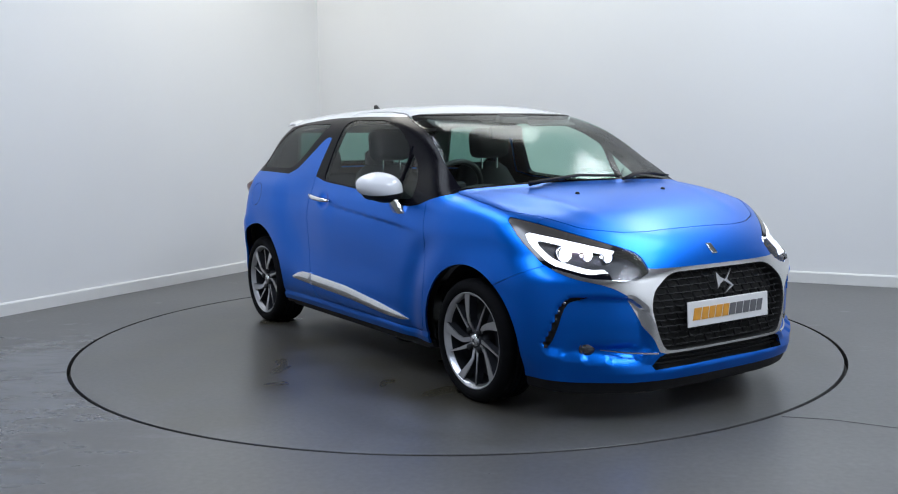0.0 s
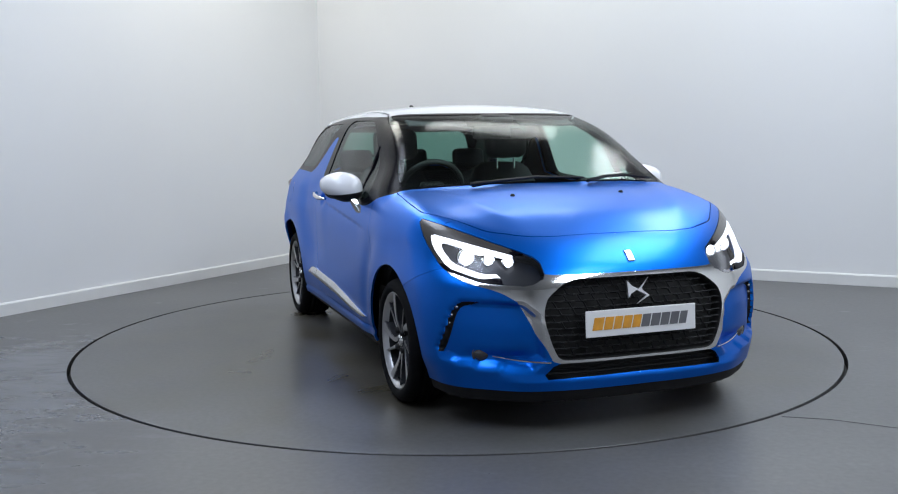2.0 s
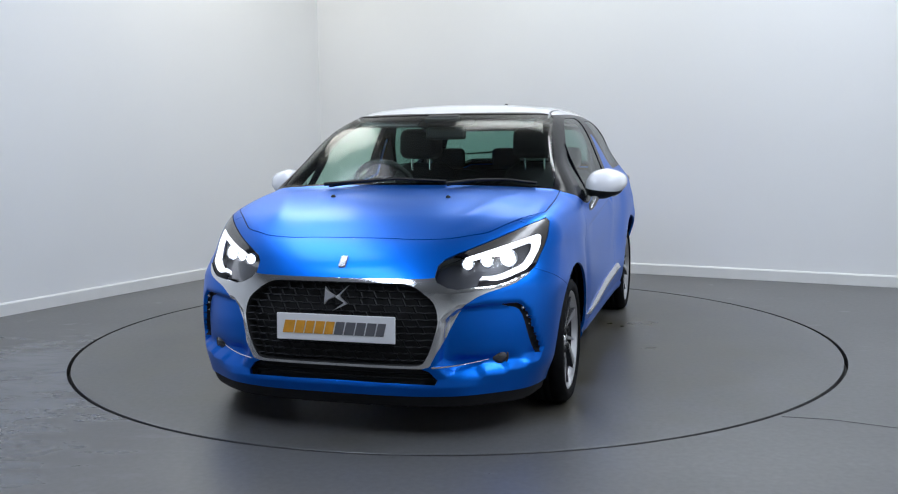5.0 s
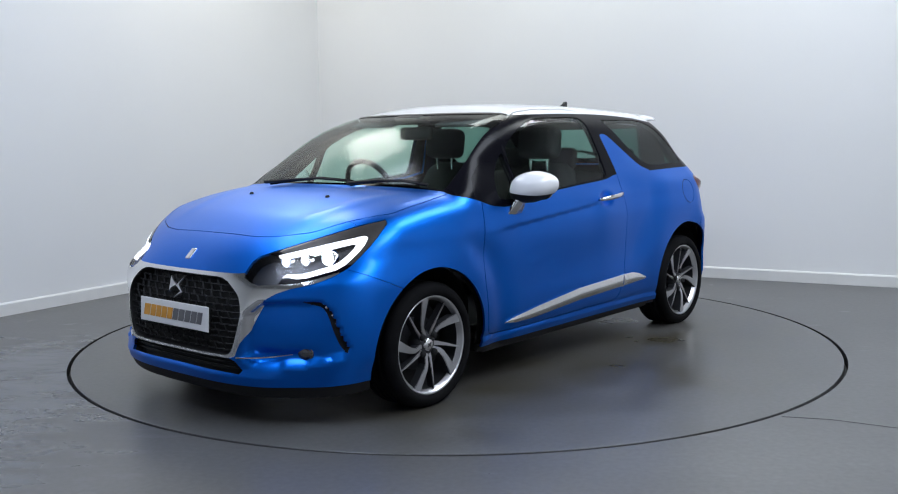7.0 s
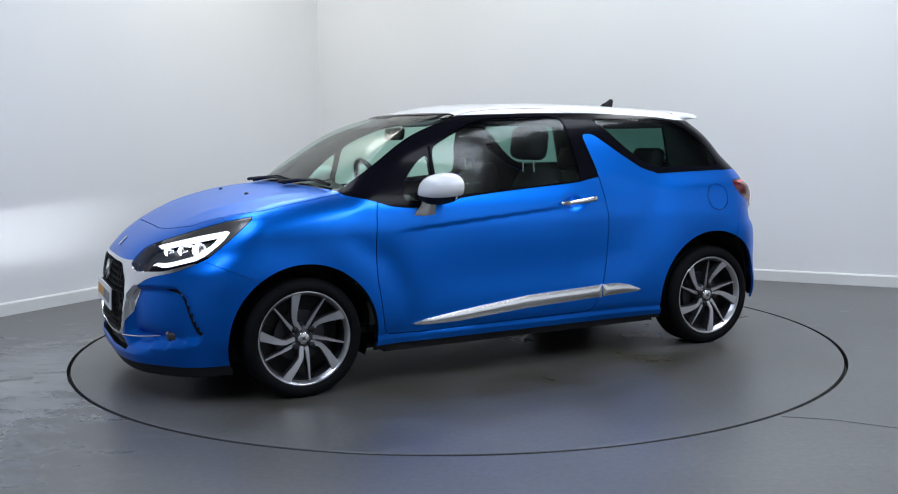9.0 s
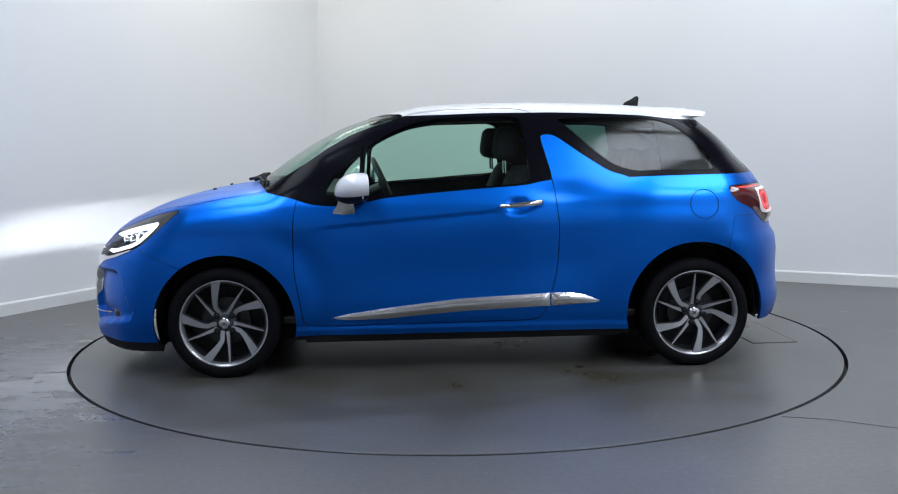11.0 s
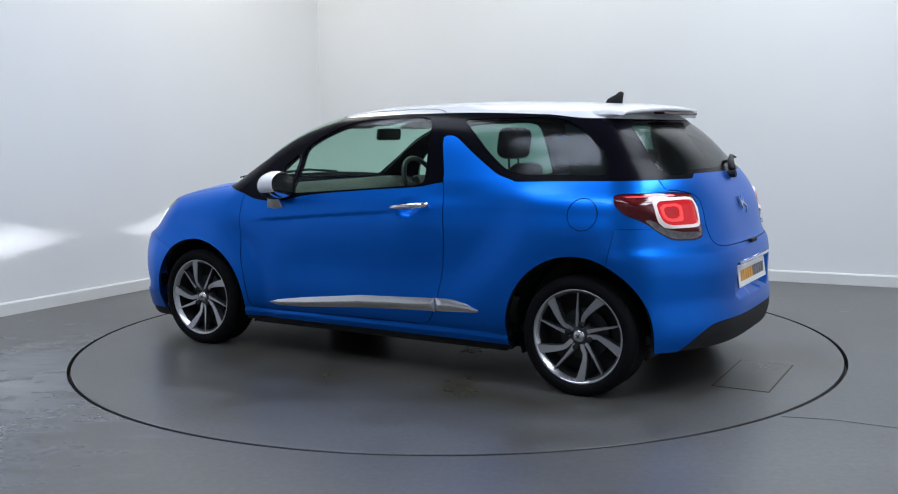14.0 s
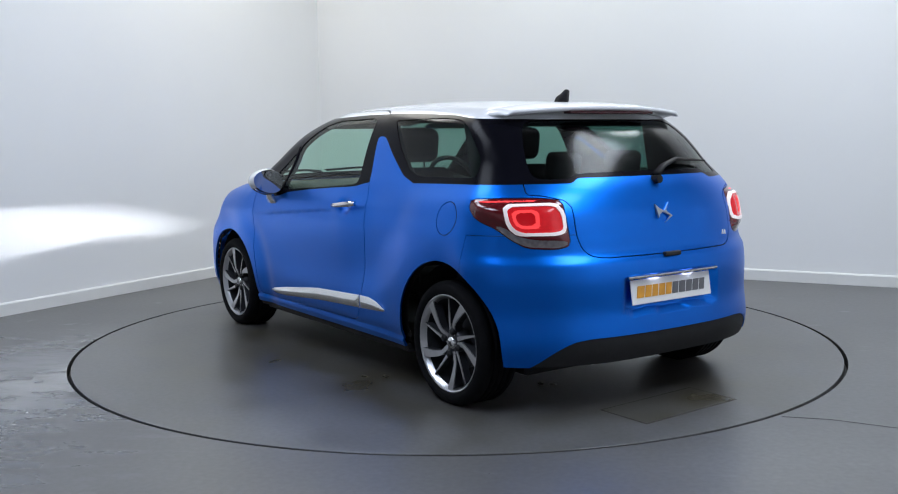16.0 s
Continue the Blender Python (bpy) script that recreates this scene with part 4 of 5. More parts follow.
def from_grid(g, y, z):
    a, b = min(abs(y) / 0.01, 81.99), min(max((z - 0.15) / 0.01, 0), 94.99)
    i, j = int(a), int(b)
    u, v = a - i, b - j
    return float(g[i, j] * (1 - u) * (1 - v) + g[i + 1, j] * u * (1 - v) + g[i, j + 1] * (1 - u) * v + g[i + 1, j + 1] * u * v)


def nose_x(y, z, back=0.0):
    """The front's x at a breadth and height."""
    return from_grid(FRONT_X, y, z) - back


def tail_x(y, z, back=0.0):
    return from_grid(REAR_X, y, z) + back


# grille bars that follow the nose, and the short links between them

def grille_half(z):
    ys = np.linspace(0, 0.44, 221)
    ok = inside(ys, np.full_like(ys, z), GRILLE) < -0.002
    return ys[ok].max() if ok.any() else 0.0


BAR = mat("black_grille_plastic", (0.010, 0.010, 0.011), 0.5, spots=0.2, scale=20, spec=0.2)
rows = [0.330 + 0.0275 * i for i in range(12)]
links = bmesh.new()
for i, z in enumerate(rows):
    h = grille_half(z)
    if h < 0.05:
        continue
    path = []
    for k in range(33):
        y = -h + 2 * h * k / 32
        path.append((nose_x(abs(y), z, 0.020 - 0.006 * math.cos(k * math.pi)), y, z))
    part("grille_bar", tube(bmesh.new(), path, 0.0052, 6, 0.75), BAR, bumper_front)
    if i < len(rows) - 1:
        h = min(h, grille_half(rows[i + 1])) - 0.012
        n = int(2 * h / 0.062)
        for k in range(n + 1):
            y = -h + 2 * h * (k + (0.5 if i % 2 else 0.0)) / (n + 0.5)
            if abs(y) < h:
                tube(links, [(nose_x(abs(y), z, 0.020), y, z), (nose_x(abs(y - 0.012), rows[i + 1], 0.020), y - 0.014, rows[i + 1])], 0.005, 5)
tagged(part("grille_mesh", links, BAR, bumper_front, "short black links of the grille lattice"), kind="stuff")
for z in (0.252, 0.272):
    path = [(nose_x(abs(y), z, 0.024), y, z) for y in np.linspace(-0.395, 0.395, 17)]
    part("intake_bar", tube(bmesh.new(), path, 0.005, 6), BAR, bumper_front)

PLATE_WHITE = mat("plate_white", (0.80, 0.80, 0.80), 0.3, spots=0.03, scale=12)
ORANGE = mat("orange_lettering", (0.80, 0.36, 0.03), 0.4, spots=0.25, scale=25)
GREY_INK = mat("grey_lettering", (0.13, 0.13, 0.14), 0.4, spots=0.15, scale=25)


def number_plate(m, parent):
    """A plate facing +x in its own space, 0.52 wide, with slanted bars for its writing."""
    bm = bmesh.new()
    box(bm, -0.006, 0.0, -0.26, 0.26, -0.055, 0.055, 0.003)
    p = part("number_plate", bm, PLATE_WHITE, parent, "white plate with orange and grey bars", m=m)
    at = -0.232
    for i in range(10):
        wide = (0.052, 0.045, 0.042, 0.045, 0.043, 0.044, 0.047, 0.045, 0.045, 0.040)[i]
        a, b = at, at + wide - 0.006
        s = 0.012
        bm = bmesh.new()
        lo, hi = -0.026, 0.026
        prism(bm, [(a, lo), (b, lo), (b + s, hi), (a + s, hi)], 0.0005, 0.0022, Matrix(((0, 0, 1, 0), (1, 0, 0, 0), (0, 1, 0, 0), (0, 0, 0, 1))))
        bmesh.ops.recalc_face_normals(bm, faces=bm.faces[:])
        part("bar", bm, ORANGE if i < 5 else GREY_INK, p)
        at += wide
    return p


number_plate(pose(2.032, 0, 0.458, 0, -3, 0), bumper_front)
bm = bmesh.new()
box(bm, -0.02, -0.007, -0.25, 0.25, -0.045, 0.045, 0.004)
part("plate_holder", bm, PLASTIC, bumper_front, m=pose(2.030, 0, 0.458, 0, -3, 0))
number_plate(pose(-1.834, 0, 0.533, 0, -9, 180), bumper_rear)
path = [(tail_x(abs(y), 0.612, -0.006), y, 0.603) for y in np.linspace(-0.29, 0.29, 15)]
part("plate_chrome", tube(bmesh.new(), path, 0.009, 8, 0.8), CHROME, bumper_rear, "chrome strip over the plate")
PLATE_LAMP = mat("plate_lamp", (0.8, 0.8, 0.9), 0.4, glow=(0.75, 0.8, 1.0, 9.0))
for y in (-0.11, 0.11):
    bm = bmesh.new()
    box(bm, -0.02, 0.02, -0.03, 0.03, -0.003, 0.003, 0.002)
    part("plate_lamp", bm, PLATE_LAMP, bumper_rear, m=pose(tail_x(0.1, 0.60, -0.004) + 0.012, y, 0.598))


def emblem(m, parent, size):
    """A plain two-part badge: a kite and a bent bar."""
    to = m @ Matrix(((0, 0, 1, 0), (1, 0, 0, 0), (0, 1, 0, 0), (0, 0, 0, 1))) @ Matrix.Diagonal((-size, size, size, 1))
    bm = bmesh.new()
    prism(bm, [(0.50, 0.42), (0.50, -0.28), (0.36, -0.10), (0.02, 0.06), (0.30, 0.20)], 0, 0.10)
    prism(bm, [(-0.48, 0.50), (-0.10, 0.14), (0.08, 0.02), (-0.32, -0.20), (0.14, -0.52), (-0.46, -0.22), (-0.16, 0.02), (-0.14, 0.10)], 0, 0.09)
    bmesh.ops.transform(bm, matrix=to, verts=bm.verts)
    bmesh.ops.recalc_face_normals(bm, faces=bm.faces[:])
    return part("badge", bm, ALLOY, parent, "bright metal maker's badge")


emblem(pose(1.998, 0, 0.578, 0, -14, 0), bumper_front, 0.105)
emblem(pose(-1.776, 0, 0.872, 0, -24, 180), gate, 0.095)
bm = bmesh.new()
box(bm, -0.003, 0.006, -0.017, 0.017, -0.030, 0.030, 0.004)
nose_badge = part("nose_badge", bm, CHROME, bumper_front, "small oblong chrome badge", m=pose(nose_x(0, 0.716), 0, 0.716, 0, -46, 0))
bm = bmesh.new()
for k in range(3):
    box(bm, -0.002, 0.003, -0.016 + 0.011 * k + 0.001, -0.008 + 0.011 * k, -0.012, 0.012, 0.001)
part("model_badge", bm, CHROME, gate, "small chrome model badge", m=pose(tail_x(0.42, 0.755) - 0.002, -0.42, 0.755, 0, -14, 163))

# washer jets
for y in (0.288, -0.288):
    q = on_form([(1.352, y, 0.95)])[0]
    part("washer_jet", spun(bmesh.new(), [(0, 0.010), (0.007, 0.009), (0.011, 0.004), (0.012, -0.004)], 14, "Z"), PLASTIC, bonnet, "", True, pose(*q, 0, 10, 0))

# fog lamps, their blades and the small lights in the vents
FOG_GLASS = mat("fog_lamp_glass", (0.10, 0.10, 0.11), 0.08, metal=0.6, spots=0.4, scale=80, coat=1.0)
for sgn in (1, -1):
    x = nose_x(0.634, 0.328)
    fog = part("fog_lamp", spun(bmesh.new(), [(0, 0.008), (0.022, 0.005), (0.031, -0.002), (0.035, -0.012), (0.039, -0.004), (0.043, -0.010), (0.043, -0.06)], 28, "Y", Matrix.Rotation(radians(-90), 4, "Z")), FOG_GLASS, bumper_front, "round fog lamp in a dark ring", True, pose(x + 0.004, 0.634 * sgn, 0.328, 0, 0, 14 * sgn))
    ends = [(nose_x(0.600, 0.324) + 0.010, 0.600, 0.322), (nose_x(0.398, 0.306) + 0.004, 0.398, 0.306)]
    path = [tuple(a + (b - a) * k / 6 for a, b in zip(*ends)) for k in range(7)]
    path = [(x + 0.010 * math.sin(math.pi * k / 6), y * sgn, z - 0.004 * math.sin(math.pi * k / 6)) for k, (x, y, z) in enumerate(path)]
    part("chrome_blade", tube(bmesh.new(), path, [0.003, 0.0045, 0.005, 0.005, 0.005, 0.0055, 0.006], 8, 0.8), CHROME, bumper_front, "thin chrome strip to the fog lamp")
    for k in range(6):
        z = 0.345 + 0.036 * k
        y = float(np.interp(z, (0.325, 0.42, 0.50, 0.552), (0.780, 0.757, 0.740, 0.714)))
        q = (nose_x(y, z), y, z)
        bm = bmesh.new()
        bmesh.ops.create_uvsphere(bm, u_segments=10, v_segments=6, radius=0.008)
        part("vent_light", bm, CHROME, bumper_front, m=pose(q[0] - 0.004, (q[1] - 0.004) * sgn, q[2]))

# mirrors
MIRROR_GLASS = mat("mirror_glass", (0.85, 0.86, 0.87), 0.02, metal=1.0)
for sgn, door in zip((1, -1), [o for o in car.children if o.name.startswith("door")]):
    def shell(keep_top):
        bm = bmesh.new()
        bmesh.ops.create_uvsphere(bm, u_segments=40, v_segments=28, radius=1.0)
        for v in bm.verts:
            x, y, z = v.co
            n = (abs(x) ** 2.3 + abs(y) ** 2.5 + abs(z) ** 2.5) ** (-1 / 2.4)
            x, y, z = x * n, y * n, z * n
            z *= 1 - 0.32 * max(0, y)
            v.co = (x * 0.102 - 0.03 * y - 0.015 * z, y * 0.104, z * 0.078 + 0.010 * y)
        geo = bm.verts[:] + bm.edges[:] + bm.faces[:]
        bmesh.ops.bisect_plane(bm, geom=geo, plane_co=(-0.055, 0, 0), plane_no=(1, 0.12, 0), clear_inner=True)
        geo = bm.verts[:] + bm.edges[:] + bm.faces[:]
        flip = 1 if keep_top else -1
        bmesh.ops.bisect_plane(bm, geom=geo, plane_co=(0, 0, -0.026), plane_no=(0.10 * flip, 0.14 * flip, flip), clear_inner=True)
        if sgn < 0:
            bmesh.ops.scale(bm, vec=(1, -1, 1), verts=bm.verts)
            bmesh.ops.reverse_faces(bm, faces=bm.faces[:])
        return bm
    at = pose(0.535, 0.912 * sgn, 0.974)
    cap = part("door_mirror", shell(True), WHITE, door, "white mirror cap over a black base", True, at)
    part("mirror_base", shell(False), PLASTIC, cap, "black lower shell", True)
    bm = bmesh.new()
    n = 28
    prism(bm, [(0.088 * math.copysign(abs(math.cos(a)) ** 0.75, math.cos(a)), 0.068 * math.copysign(abs(math.sin(a)) ** 0.75, math.sin(a))) for a in [2 * math.pi * i / n for i in range(n)]], -0.004, 0.004,
          pose(-0.045, 0, 0, 0, 0, -7 * sgn) @ Matrix(((0, 0, 1, 0), (1, 0, 0, 0), (0, 1, 0, 0), (0, 0, 0, 1))))
    bmesh.ops.recalc_face_normals(bm, faces=bm.faces[:])
    part("mirror_pane", bm, MIRROR_GLASS, cap)
    bm = bmesh.new()
    rings = []
    for x0, x1, y, z in ((0.545, 0.665, 0.832, 0.838), (0.548, 0.655, 0.846, 0.858), (0.552, 0.635, 0.862, 0.89), (0.54, 0.62, 0.885, 0.935)):
        rings.append([bm.verts.new((x, yy * sgn, z)) for x, yy in ((x0, y - 0.018), (x1, y - 0.018), (x1, y + 0.006), ((x0 + x1) / 2, y + 0.016), (x0, y + 0.006))])
    for a, b in zip(rings[:-1], rings[1:]):
        for i in range(5):
            bm.faces.new((a[i], a[(i + 1) % 5], b[(i + 1) % 5], b[i]))
    bm.faces.new(rings[0]), bm.faces.new(rings[-1])
    bmesh.ops.recalc_face_normals(bm, faces=bm.faces[:])
    bmesh.ops.bevel(bm, geom=bm.edges[:], offset=0.004, segments=2, affect="EDGES")
    part("mirror_arm", bm, CHROME, door, "bright metal mirror foot")
    # door handle: a tapered bar on two feet
    bm = bmesh.new()
    rings = []
    for x, hh, yy, z in ((-0.190, 0.007, 0.845, 0.866), (-0.205, 0.010, 0.862, 0.868), (-0.26, 0.0125, 0.874, 0.872), (-0.34, 0.014, 0.876, 0.879), (-0.405, 0.015, 0.868, 0.885), (-0.425, 0.013, 0.848, 0.887)):
        rings.append([bm.verts.new((x, (yy + dy) * sgn, z + dz)) for dy, dz in ((-0.010, -hh), (0.004, -hh * 0.9), (0.009, 0), (0.004, hh * 0.9), (-0.010, hh))])
    for a, b in zip(rings[:-1], rings[1:]):
        for i in range(5):
            bm.faces.new((a[i], a[(i + 1) % 5], b[(i + 1) % 5], b[i]))
    bm.faces.new(rings[0]), bm.faces.new(rings[-1])
    bmesh.ops.recalc_face_normals(bm, faces=bm.faces[:])
    part("door_handle", bm, CHROME, door, "bright metal door handle", True)
    bm = bmesh.new()
    tube(bm, [tuple(q * [1, sgn, 1]) for q in on_form([(0.520, 0.80, 0.905), (0.512, 0.72, 1.05), (0.503, 0.68, 1.175)], -0.006)], 0.011, 6)
    part("window_post", bm, BLACK, door)

# spoiler over the rear window
bm = bmesh.new()
top, low = [], []
NY, NX = 41, 9
for i in range(NX):
    u = i / (NX - 1)
    rt, rl = [], []
    for j in range(NY):
        y = -0.565 + 1.13 * j / (NY - 1)
        k = abs(y) / 0.565
        end = -1.462 + 0.105 * k ** 2.4
        x = -1.185 + (end + 1.185) * u
        z0 = float(ROOF(-1.185)) - 0.045 * k ** 2.2 + 0.002
        z1 = 1.360 - 0.022 * k ** 2.2
        zt = z0 + (z1 - z0) * u + 0.006 * math.sin(math.pi * u)
        edge = 1 - max(0, (k - 0.93) / 0.07) ** 2
        th = (0.055 * (1 - u) + 0.018) * max(0.15, edge)
        rt.append(bm.verts.new((x, y, zt - (1 - edge) * 0.02)))
        rl.append(bm.verts.new((x + 0.012 * u, y, zt - th - (1 - edge) * 0.02)))
    top.append(rt), low.append(rl)
for i in range(NX - 1):
    for j in range(NY - 1):
        bm.faces.new((top[i][j], top[i][j + 1], top[i + 1][j + 1], top[i + 1][j]))
        bm.faces.new((low[i][j], low[i + 1][j], low[i + 1][j + 1], low[i][j + 1]))
for j in range(NY - 1):
    bm.faces.new((top[-1][j], top[-1][j + 1], low[-1][j + 1], low[-1][j]))
for i in range(NX - 1):
    bm.faces.new((top[i][0], top[i + 1][0], low[i + 1][0], low[i][0]))
    bm.faces.new((top[i][-1], low[i][-1], low[i + 1][-1], top[i + 1][-1]))
bmesh.ops.recalc_face_normals(bm, faces=bm.faces[:])
spoiler = part("spoiler", bm, WHITE, gate, "white roof spoiler", True)
bm = bmesh.new()
box(bm, -1.455, -1.40, -0.27, 0.27, 1.325, 1.338, 0.004)
part("brake_strip", bm, mat("unlit_red_strip", (0.035, 0.003, 0.005), 0.2, spots=0.2, scale=40), spoiler, "high-level brake light strip")

# aerial
bm = bmesh.new()
prism(bm, [(-1.03, 1.386), (-1.125, 1.378), (-1.135, 1.448), (-1.128, 1.456), (-1.115, 1.456), (-1.095, 1.440), (-1.05, 1.420)], -0.012, 0.012, Matrix(((1, 0, 0, 0), (0, 0, -1, 0), (0, 1, 0, 0), (0, 0, 0, 1))))
bmesh.ops.recalc_face_normals(bm, faces=bm.faces[:])
bmesh.ops.bevel(bm, geom=bm.edges[:], offset=0.004, segments=2, affect="EDGES")
part("aerial", bm, PLASTIC, roof, "stubby black roof aerial", True)

# wipers
for pts in (((1.150, -0.42, 0.975), (1.115, -0.25, 0.985), (1.10, -0.05, 1.0), (1.11, 0.20, 0.985)), ((1.150, 0.22, 0.975), (1.085, 0.36, 1.0), (1.05, 0.50, 1.0), (1.035, 0.64, 0.978))):
    w = part("wiper", tube(bmesh.new(), [tuple(q) for q in on_form(pts, 0.026)], [0.014, 0.010, 0.009, 0.006], 8, 0.7), PLASTIC, car, "black windscreen wiper", True)
    part("wiper_blade", tube(bmesh.new(), [tuple(q) for q in on_form([(a - 0.018, b, c + 0.014) for a, b, c in pts], 0.013)], 0.008, 6), RUBBER, w)
w = part("rear_wiper", tube(bmesh.new(), [tuple(q) for q in on_form([(-1.672, -0.02, 1.02), (-1.647, -0.088, 1.052), (-1.62, -0.196, 1.078), (-1.57, -0.44, 1.058)], 0.028)], [0.020, 0.017, 0.012, 0.006], 8, 0.7), PLASTIC, gate, "black rear wiper", True)
bm = bmesh.new()
tube(bm, [(tail_x(0.02, 1.018) + 0.02, -0.02, 1.018), (tail_x(0.02, 1.018) - 0.034, -0.02, 1.022)], 0.019, 12)
part("wiper_pivot", bm, PLASTIC, w)
bm = bmesh.new()
box(bm, -0.02, 0.004, -0.05, 0.05, -0.010, 0.010, 0.005)
part("gate_latch", bm, SLOT, gate, m=pose(tail_x(0, 0.69), 0, 0.690))

# headlamp insides: bowl, three projectors that throw light ahead under a level hood
BOWL = mat("lamp_bowl", (0.05, 0.052, 0.058), 0.30, metal=0.4, spots=0.2, scale=20)
BEAM = mat("headlamp_emitter", (1, 1, 1), 0.5, glow=(0.86, 0.92, 1.0, 190000.0))
PROJ = mat("projector_glass", (0.75, 0.8, 0.9), 0.05, glow=(0.85, 0.92, 1.0, 4.5), coat=1.0)
for sgn, lamp in zip((1, -1), [o for o in car.children if o.name.startswith("headlamp")]):
    skin("lamp_bowl", ("core", "lens"), BOWL, lamp, side=sgn, depth=0.062)
    for k, (x, y, z) in enumerate(((1.819, 0.507, 0.700), (1.768, 0.575, 0.706), (1.705, 0.650, 0.714))):
        r = 0.022 + 0.011 * (k == 2)
        bm = bmesh.new()
        bmesh.ops.create_uvsphere(bm, u_segments=18, v_segments=12, radius=r)
        pr = part("projector", bm, PROJ, lamp, "glowing projector lens", True, pose(x - 0.034, (y - 0.01) * sgn, z))
        part("projector_ring", spun(bmesh.new(), [(r * 0.95, 0.006), (r * 1.18, 0.010), (r * 1.25, 0.0), (r * 1.2, -0.02)], 24, "Y", Matrix.Rotation(radians(-90), 4, "Z")), CHROME, pr, "", True)
    # a thin source under a level half-round hood, with a low lip before it
    bm = bmesh.new()
    box(bm, -0.002, 0.0, -0.012, 0.012, -0.0018, -0.0003)
    em = part("emitter", bm, BEAM, lamp, "small bright headlamp source", m=pose(1.700, 0.583 * sgn, 0.738, 0, 1.6, 37 * sgn))
    bm = bmesh.new()
    arc = [(0.034 * math.cos(radians(b)), 0.034 * math.sin(radians(b))) for b in range(-90, 91, 10)]
    prism(bm, [(-0.004, -0.034)] + arc + [(-0.004, 0.034)], 0.0, 0.0015)
    prism(bm, [(-0.004, -0.034)] + arc + [(-0.004, 0.034)], -0.0115, -0.010)
    box(bm, -0.006, -0.004, -0.034, 0.034, -0.0115, 0.0015)
    for (x0, y0), (x1, y1) in zip(arc[:-1], arc[1:]):
        prism(bm, [(x0, y0), (x1, y1), (x1 * 0.97, y1 * 0.97), (x0 * 0.97, y0 * 0.97)], -0.0115, -0.0068)
    bmesh.ops.recalc_face_normals(bm, faces=bm.faces[:])
    part("shade_plate", bm, SLOT, em)
# ---- the cabin ----
CABIN = mat("dark_cabin_plastic", (0.018, 0.018, 0.019), 0.5, spots=0.3, scale=30, bump=0.1, bump_scale=300)


def cushion(bm, x0, x1, y0, y1, z0, z1, b, m=None):
    box(bm, x0, x1, y0, y1, z0, z1, b, m, 4)


def front_seat(y):
    bm = bmesh.new()
    cushion(bm, -0.30, 0.22, -0.25, 0.25, 0.0, 0.16, 0.05, pose(0, 0, 0, 0, -6, 0))
    seat = part("front_seat", bm, SEAT, car, "black cloth front seat", True, pose(0.05, y, 0.36))
    bm = bmesh.new()
    rings = []
    for h, hw, d in ((0.0, 0.225, 0.075), (0.10, 0.245, 0.085), (0.30, 0.255, 0.08), (0.46, 0.235, 0.07), (0.56, 0.19, 0.055), (0.60, 0.13, 0.035)):
        x = -0.24 - 0.30 * h
        rings.append([bm.verts.new((x + d * (abs(math.sin(a)) ** 0.7) * math.copysign(1, math.sin(a)), hw * (abs(math.cos(a)) ** 0.6) * math.copysign(1, math.cos(a)), 0.10 + h)) for a in [2 * math.pi * i / 20 for i in range(20)]])
    for a, b in zip(rings[:-1], rings[1:]):
        for i in range(20):
            bm.faces.new((a[i], a[(i + 1) % 20], b[(i + 1) % 20], b[i]))
    bm.faces.new(rings[0]), bm.faces.new(rings[-1])
    bmesh.ops.recalc_face_normals(bm, faces=bm.faces[:])
    part("backrest", bm, SEAT, seat, "", True)
    bm = bmesh.new()
    cushion(bm, -0.075, 0.055, -0.135, 0.135, -0.095, 0.095, 0.05, pose(-0.325, 0, 0.825, 0, -8, 0))
    rest = part("headrest", bm, SEAT, seat, "", True)
    for dy in (-0.06, 0.06):
        part("headrest_post", tube(bmesh.new(), [(-0.33, dy, 0.66), (-0.325, dy, 0.78)], 0.007, 8), CHROME, rest)
    return seat


front_seat(0.37)
front_seat(-0.37)
bm = bmesh.new()
cushion(bm, -1.02, -0.62, -0.60, 0.60, 0.40, 0.56, 0.05)
bench = part("rear_bench", bm, SEAT, car, "black cloth rear bench", True)
bm = bmesh.new()
cushion(bm, -0.08, 0.06, -0.60, 0.60, 0.0, 0.52, 0.05, pose(-1.0, 0, 0.48, 0, -14, 0))
part("bench_back", bm, SEAT, bench, "", True)
for y in (0.42, 0.0, -0.42):
    bm = bmesh.new()
    cushion(bm, -0.05, 0.04, -0.115 if y else -0.10, 0.115 if y else 0.10, -0.06, 0.085, 0.035, pose(-1.09, y, 1.06, 0, -10, 0))
    part("rear_headrest", bm, SEAT, bench, "", True)

# dashboard: a swept top with a hood over the dials
bm = bmesh.new()
rings = []
for x, z in ((1.02, 0.945), (0.85, 0.962), (0.68, 0.945), (0.58, 0.90), (0.56, 0.80), (0.60, 0.62)):
    rings.append([bm.verts.new((x - 0.05 * (y / 0.7) ** 2 * 0.4, y, z + (0.030 * math.exp(-((y + 0.36) / 0.16) ** 2) if 0.5 < x < 0.8 and z > 0.85 else 0))) for y in np.linspace(-0.70, 0.70, 29)])
for a, b in zip(rings[:-1], rings[1:]):
    for i in range(28):
        bm.faces.new((a[i], a[i + 1], b[i + 1], b[i]))
bmesh.ops.recalc_face_normals(bm, faces=bm.faces[:])
bmesh.ops.solidify(bm, geom=bm.faces[:], thickness=0.02)
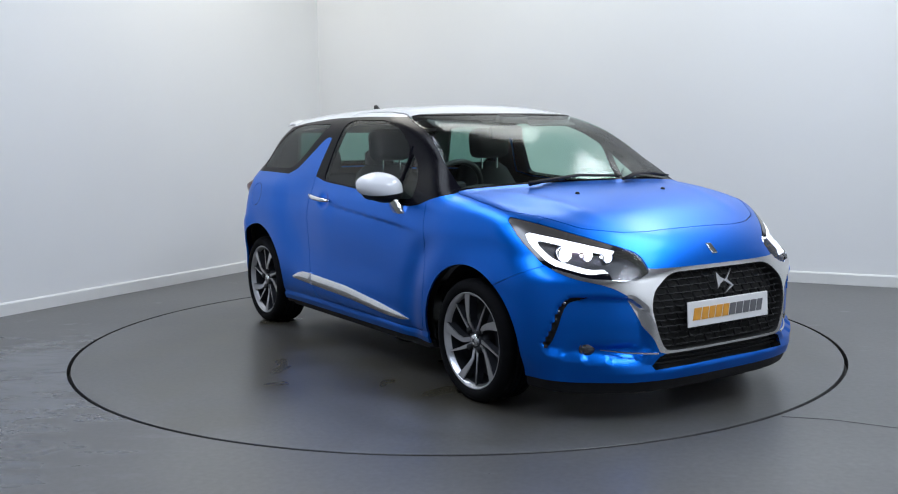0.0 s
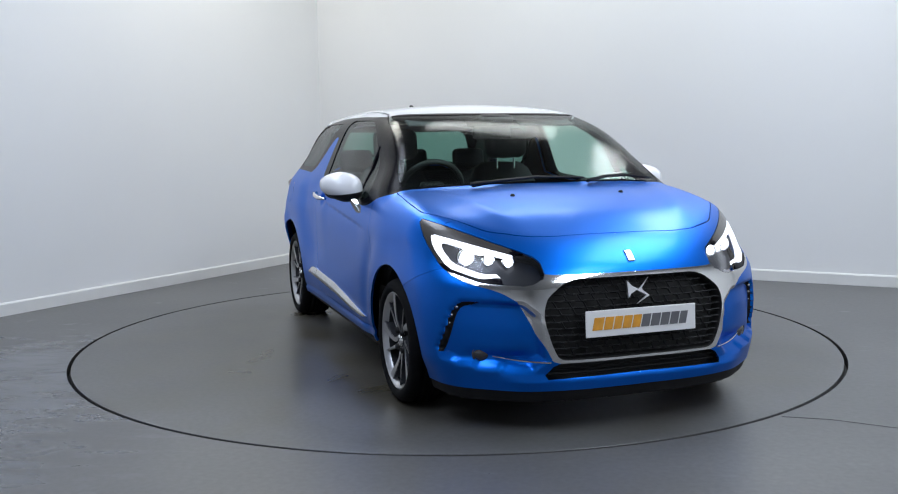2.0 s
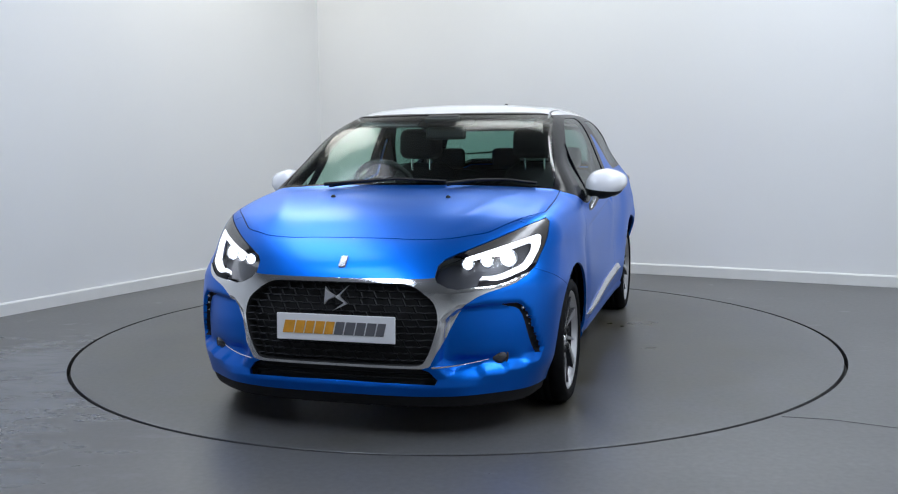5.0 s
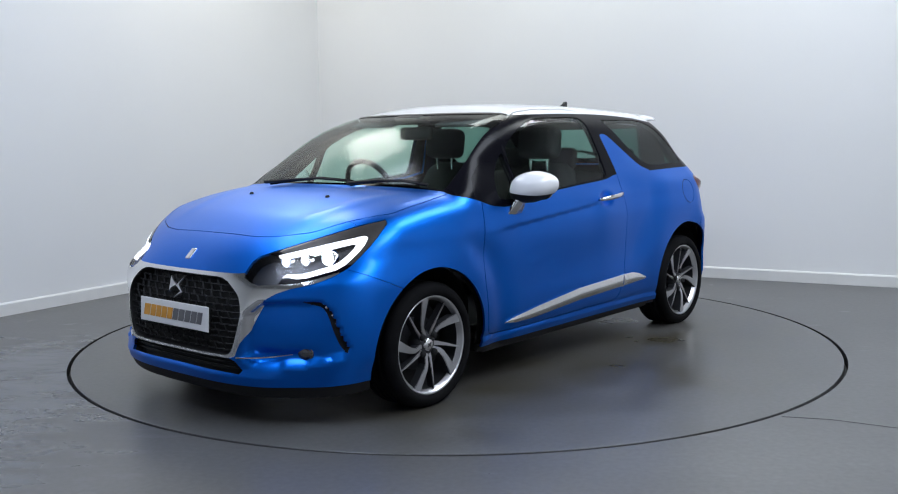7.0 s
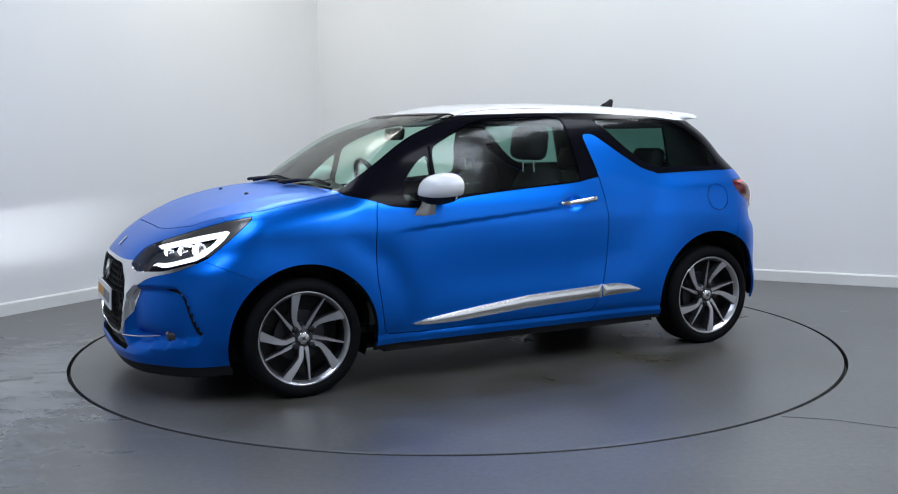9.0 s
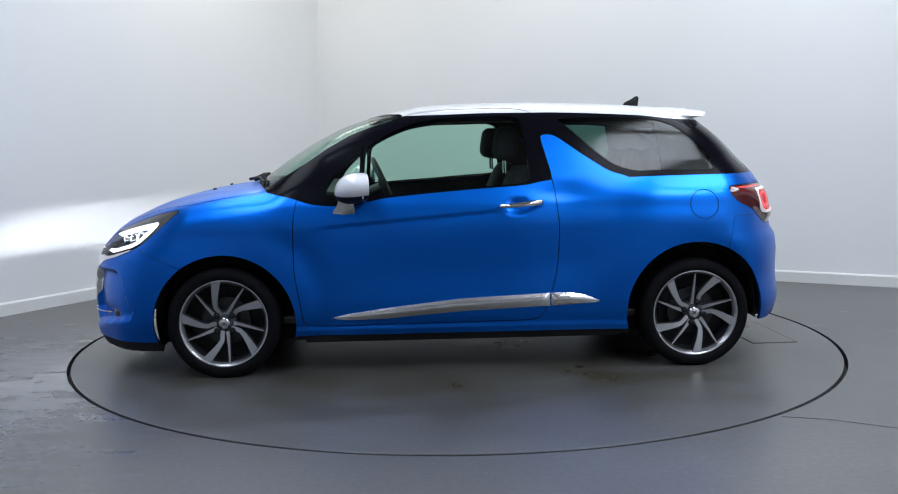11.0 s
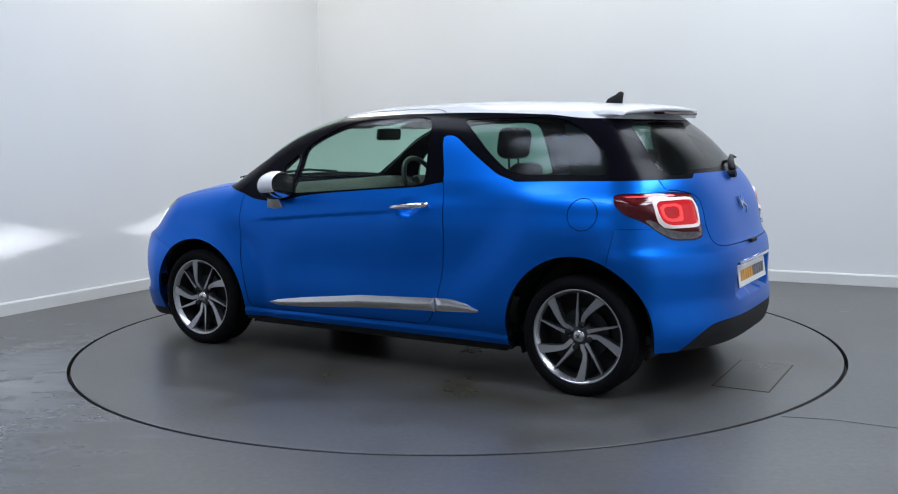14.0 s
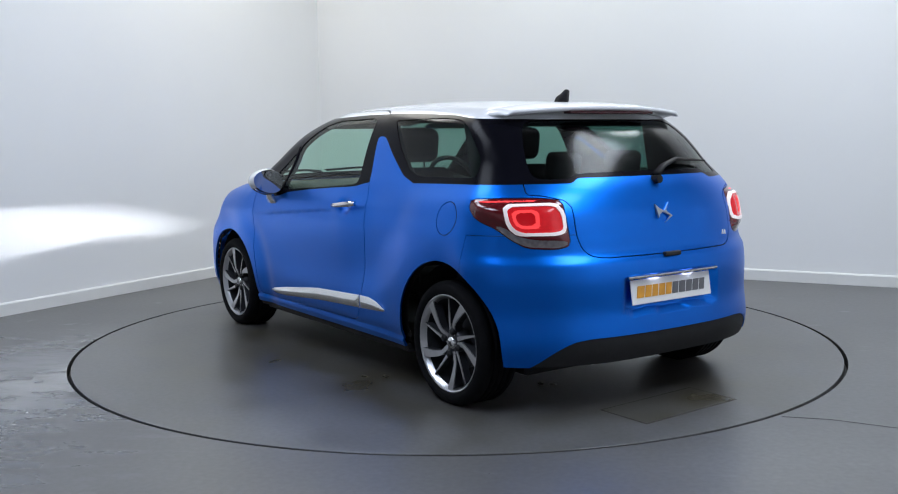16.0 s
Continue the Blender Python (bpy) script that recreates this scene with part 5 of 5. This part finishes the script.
part("dashboard", bm, CABIN, car, "black dashboard", True)
bm = bmesh.new()
box(bm, -1.55, 1.0, -0.70, 0.70, 0.25, 0.29, 0.01)
part("cabin_floor", bm, CABIN, car)
bm = bmesh.new()
box(bm, -1.60, -1.10, -0.58, 0.58, 0.93, 0.95, 0.006)
part("parcel_shelf", bm, CABIN, car, "black parcel shelf")
for sgn in (1, -1):
    bm = bmesh.new()
    prism(bm, [(-1.13, 0.96), (-1.46, 0.96), (-1.40, 1.10), (-1.28, 1.24), (-1.17, 1.30), (-1.06, 1.31)], 0.0, 0.02, pose(0, 0.60 * sgn, 0) @ Matrix(((1, 0, 0, 0), (0, 0, -1, 0), (0, 1, 0, 0), (0, 0, 0, 1))))
    bmesh.ops.recalc_face_normals(bm, faces=bm.faces[:])
    part("pillar_trim", bm, CABIN, car, "black inner pillar lining")
bm = bmesh.new()
box(bm, -0.20, 0.62, -0.11, 0.11, 0.28, 0.50, 0.03)
part("centre_console", bm, CABIN, car, "", True)

# steering wheel
R = Matrix.Translation((0.40, -0.37, 0.925)) @ Matrix.Rotation(radians(-66), 4, "Y")
bm = bmesh.new()
ring = [Vector((0.182 * math.cos(a), 0.182 * math.sin(a), 0)) for a in [2 * math.pi * i / 36 for i in range(36)]]
rings = []
for p in ring:
    d = p.normalized()
    rings.append([bm.verts.new(R @ (p + d * 0.016 * math.cos(b) + Vector((0, 0, 0.016 * math.sin(b))))) for b in [2 * math.pi * k / 8 for k in range(8)]])
for i in range(36):
    a, b = rings[i], rings[(i + 1) % 36]
    for k in range(8):
        bm.faces.new((a[k], a[(k + 1) % 8], b[(k + 1) % 8], b[k]))
bmesh.ops.recalc_face_normals(bm, faces=bm.faces[:])
sw = part("steering_wheel", bm, CABIN, car, "black steering wheel", True)
bm = bmesh.new()
box(bm, -0.06, 0.06, -0.07, 0.07, -0.03, 0.02, 0.02, R)
for a in (90, -90, 180):
    box(bm, 0.04, 0.178, -0.018, 0.018, -0.012, 0.0, 0.004, R @ Matrix.Rotation(radians(a), 4, "Z"))
part("steering_hub", bm, CABIN, sw)
part("steering_column", tube(bmesh.new(), [(0.41, -0.37, 0.92), (0.66, -0.37, 0.82)], 0.035, 12), CABIN, sw)

# rear-view mirror and the sensor pod over it
bm = bmesh.new()
cushion(bm, -0.02, 0.02, -0.115, 0.115, -0.036, 0.036, 0.018)
rvm = part("rear_view_mirror", bm, CABIN, car, "dark rear-view mirror", True, pose(0.40, 0.0, 1.247, 0, -8, 0))
bm = bmesh.new()
cushion(bm, -0.05, 0.05, -0.10, 0.10, -0.025, 0.02, 0.02, pose(0.05, 0, 0.075, 0, 18, 0))
part("sensor_pod", bm, CABIN, rvm, "", True)
for y in (0.33, -0.33):
    bm = bmesh.new()
    box(bm, -0.07, 0.07, -0.17, 0.17, -0.008, 0.008, 0.006)
    part("sun_visor", bm, mat("visor_cloth", (0.12, 0.12, 0.12), 0.9, spots=0.1), car, "", True, pose(0.36, y, 1.312, 0, 20, 0))
# ---- the turning of the table and the car on it ----
AXIS = Vector((-0.0226, -0.0782, 0.0))
HEADINGS = [(0.0, -56.35), (0.5, -57.38), (1.0, -60.09), (1.5, -64.3), (2.0, -70.1), (2.5, -76.0), (3.0, -82.0), (3.5, -88.0), (4.0, -94.1), (4.5, -100.05),
            (5.5, -112.05), (6.5, -124.0), (7.0, -130.0), (7.5, -135.9), (8.0, -141.8), (8.5, -147.6), (9.0, -153.4), (10.0, -164.85), (11.0, -176.3),
            (11.5, -182.0), (12.0, -187.85), (12.5, -193.6), (13.0, -199.45), (13.5, -205.25), (14.0, -211.15), (14.5, -216.95), (15.0, -222.85), (15.5, -228.7), (16.0, -234.65)]


def motions():
    rows = [(t, pose(0, 0, 0, 0, 0, a) @ Matrix.Translation(-AXIS)) for t, a in HEADINGS]
    walk(car, rows)
    walk(turntable, [(t, pose(0, 0, 0, 0, 0, a)) for t, a in HEADINGS])


motions()
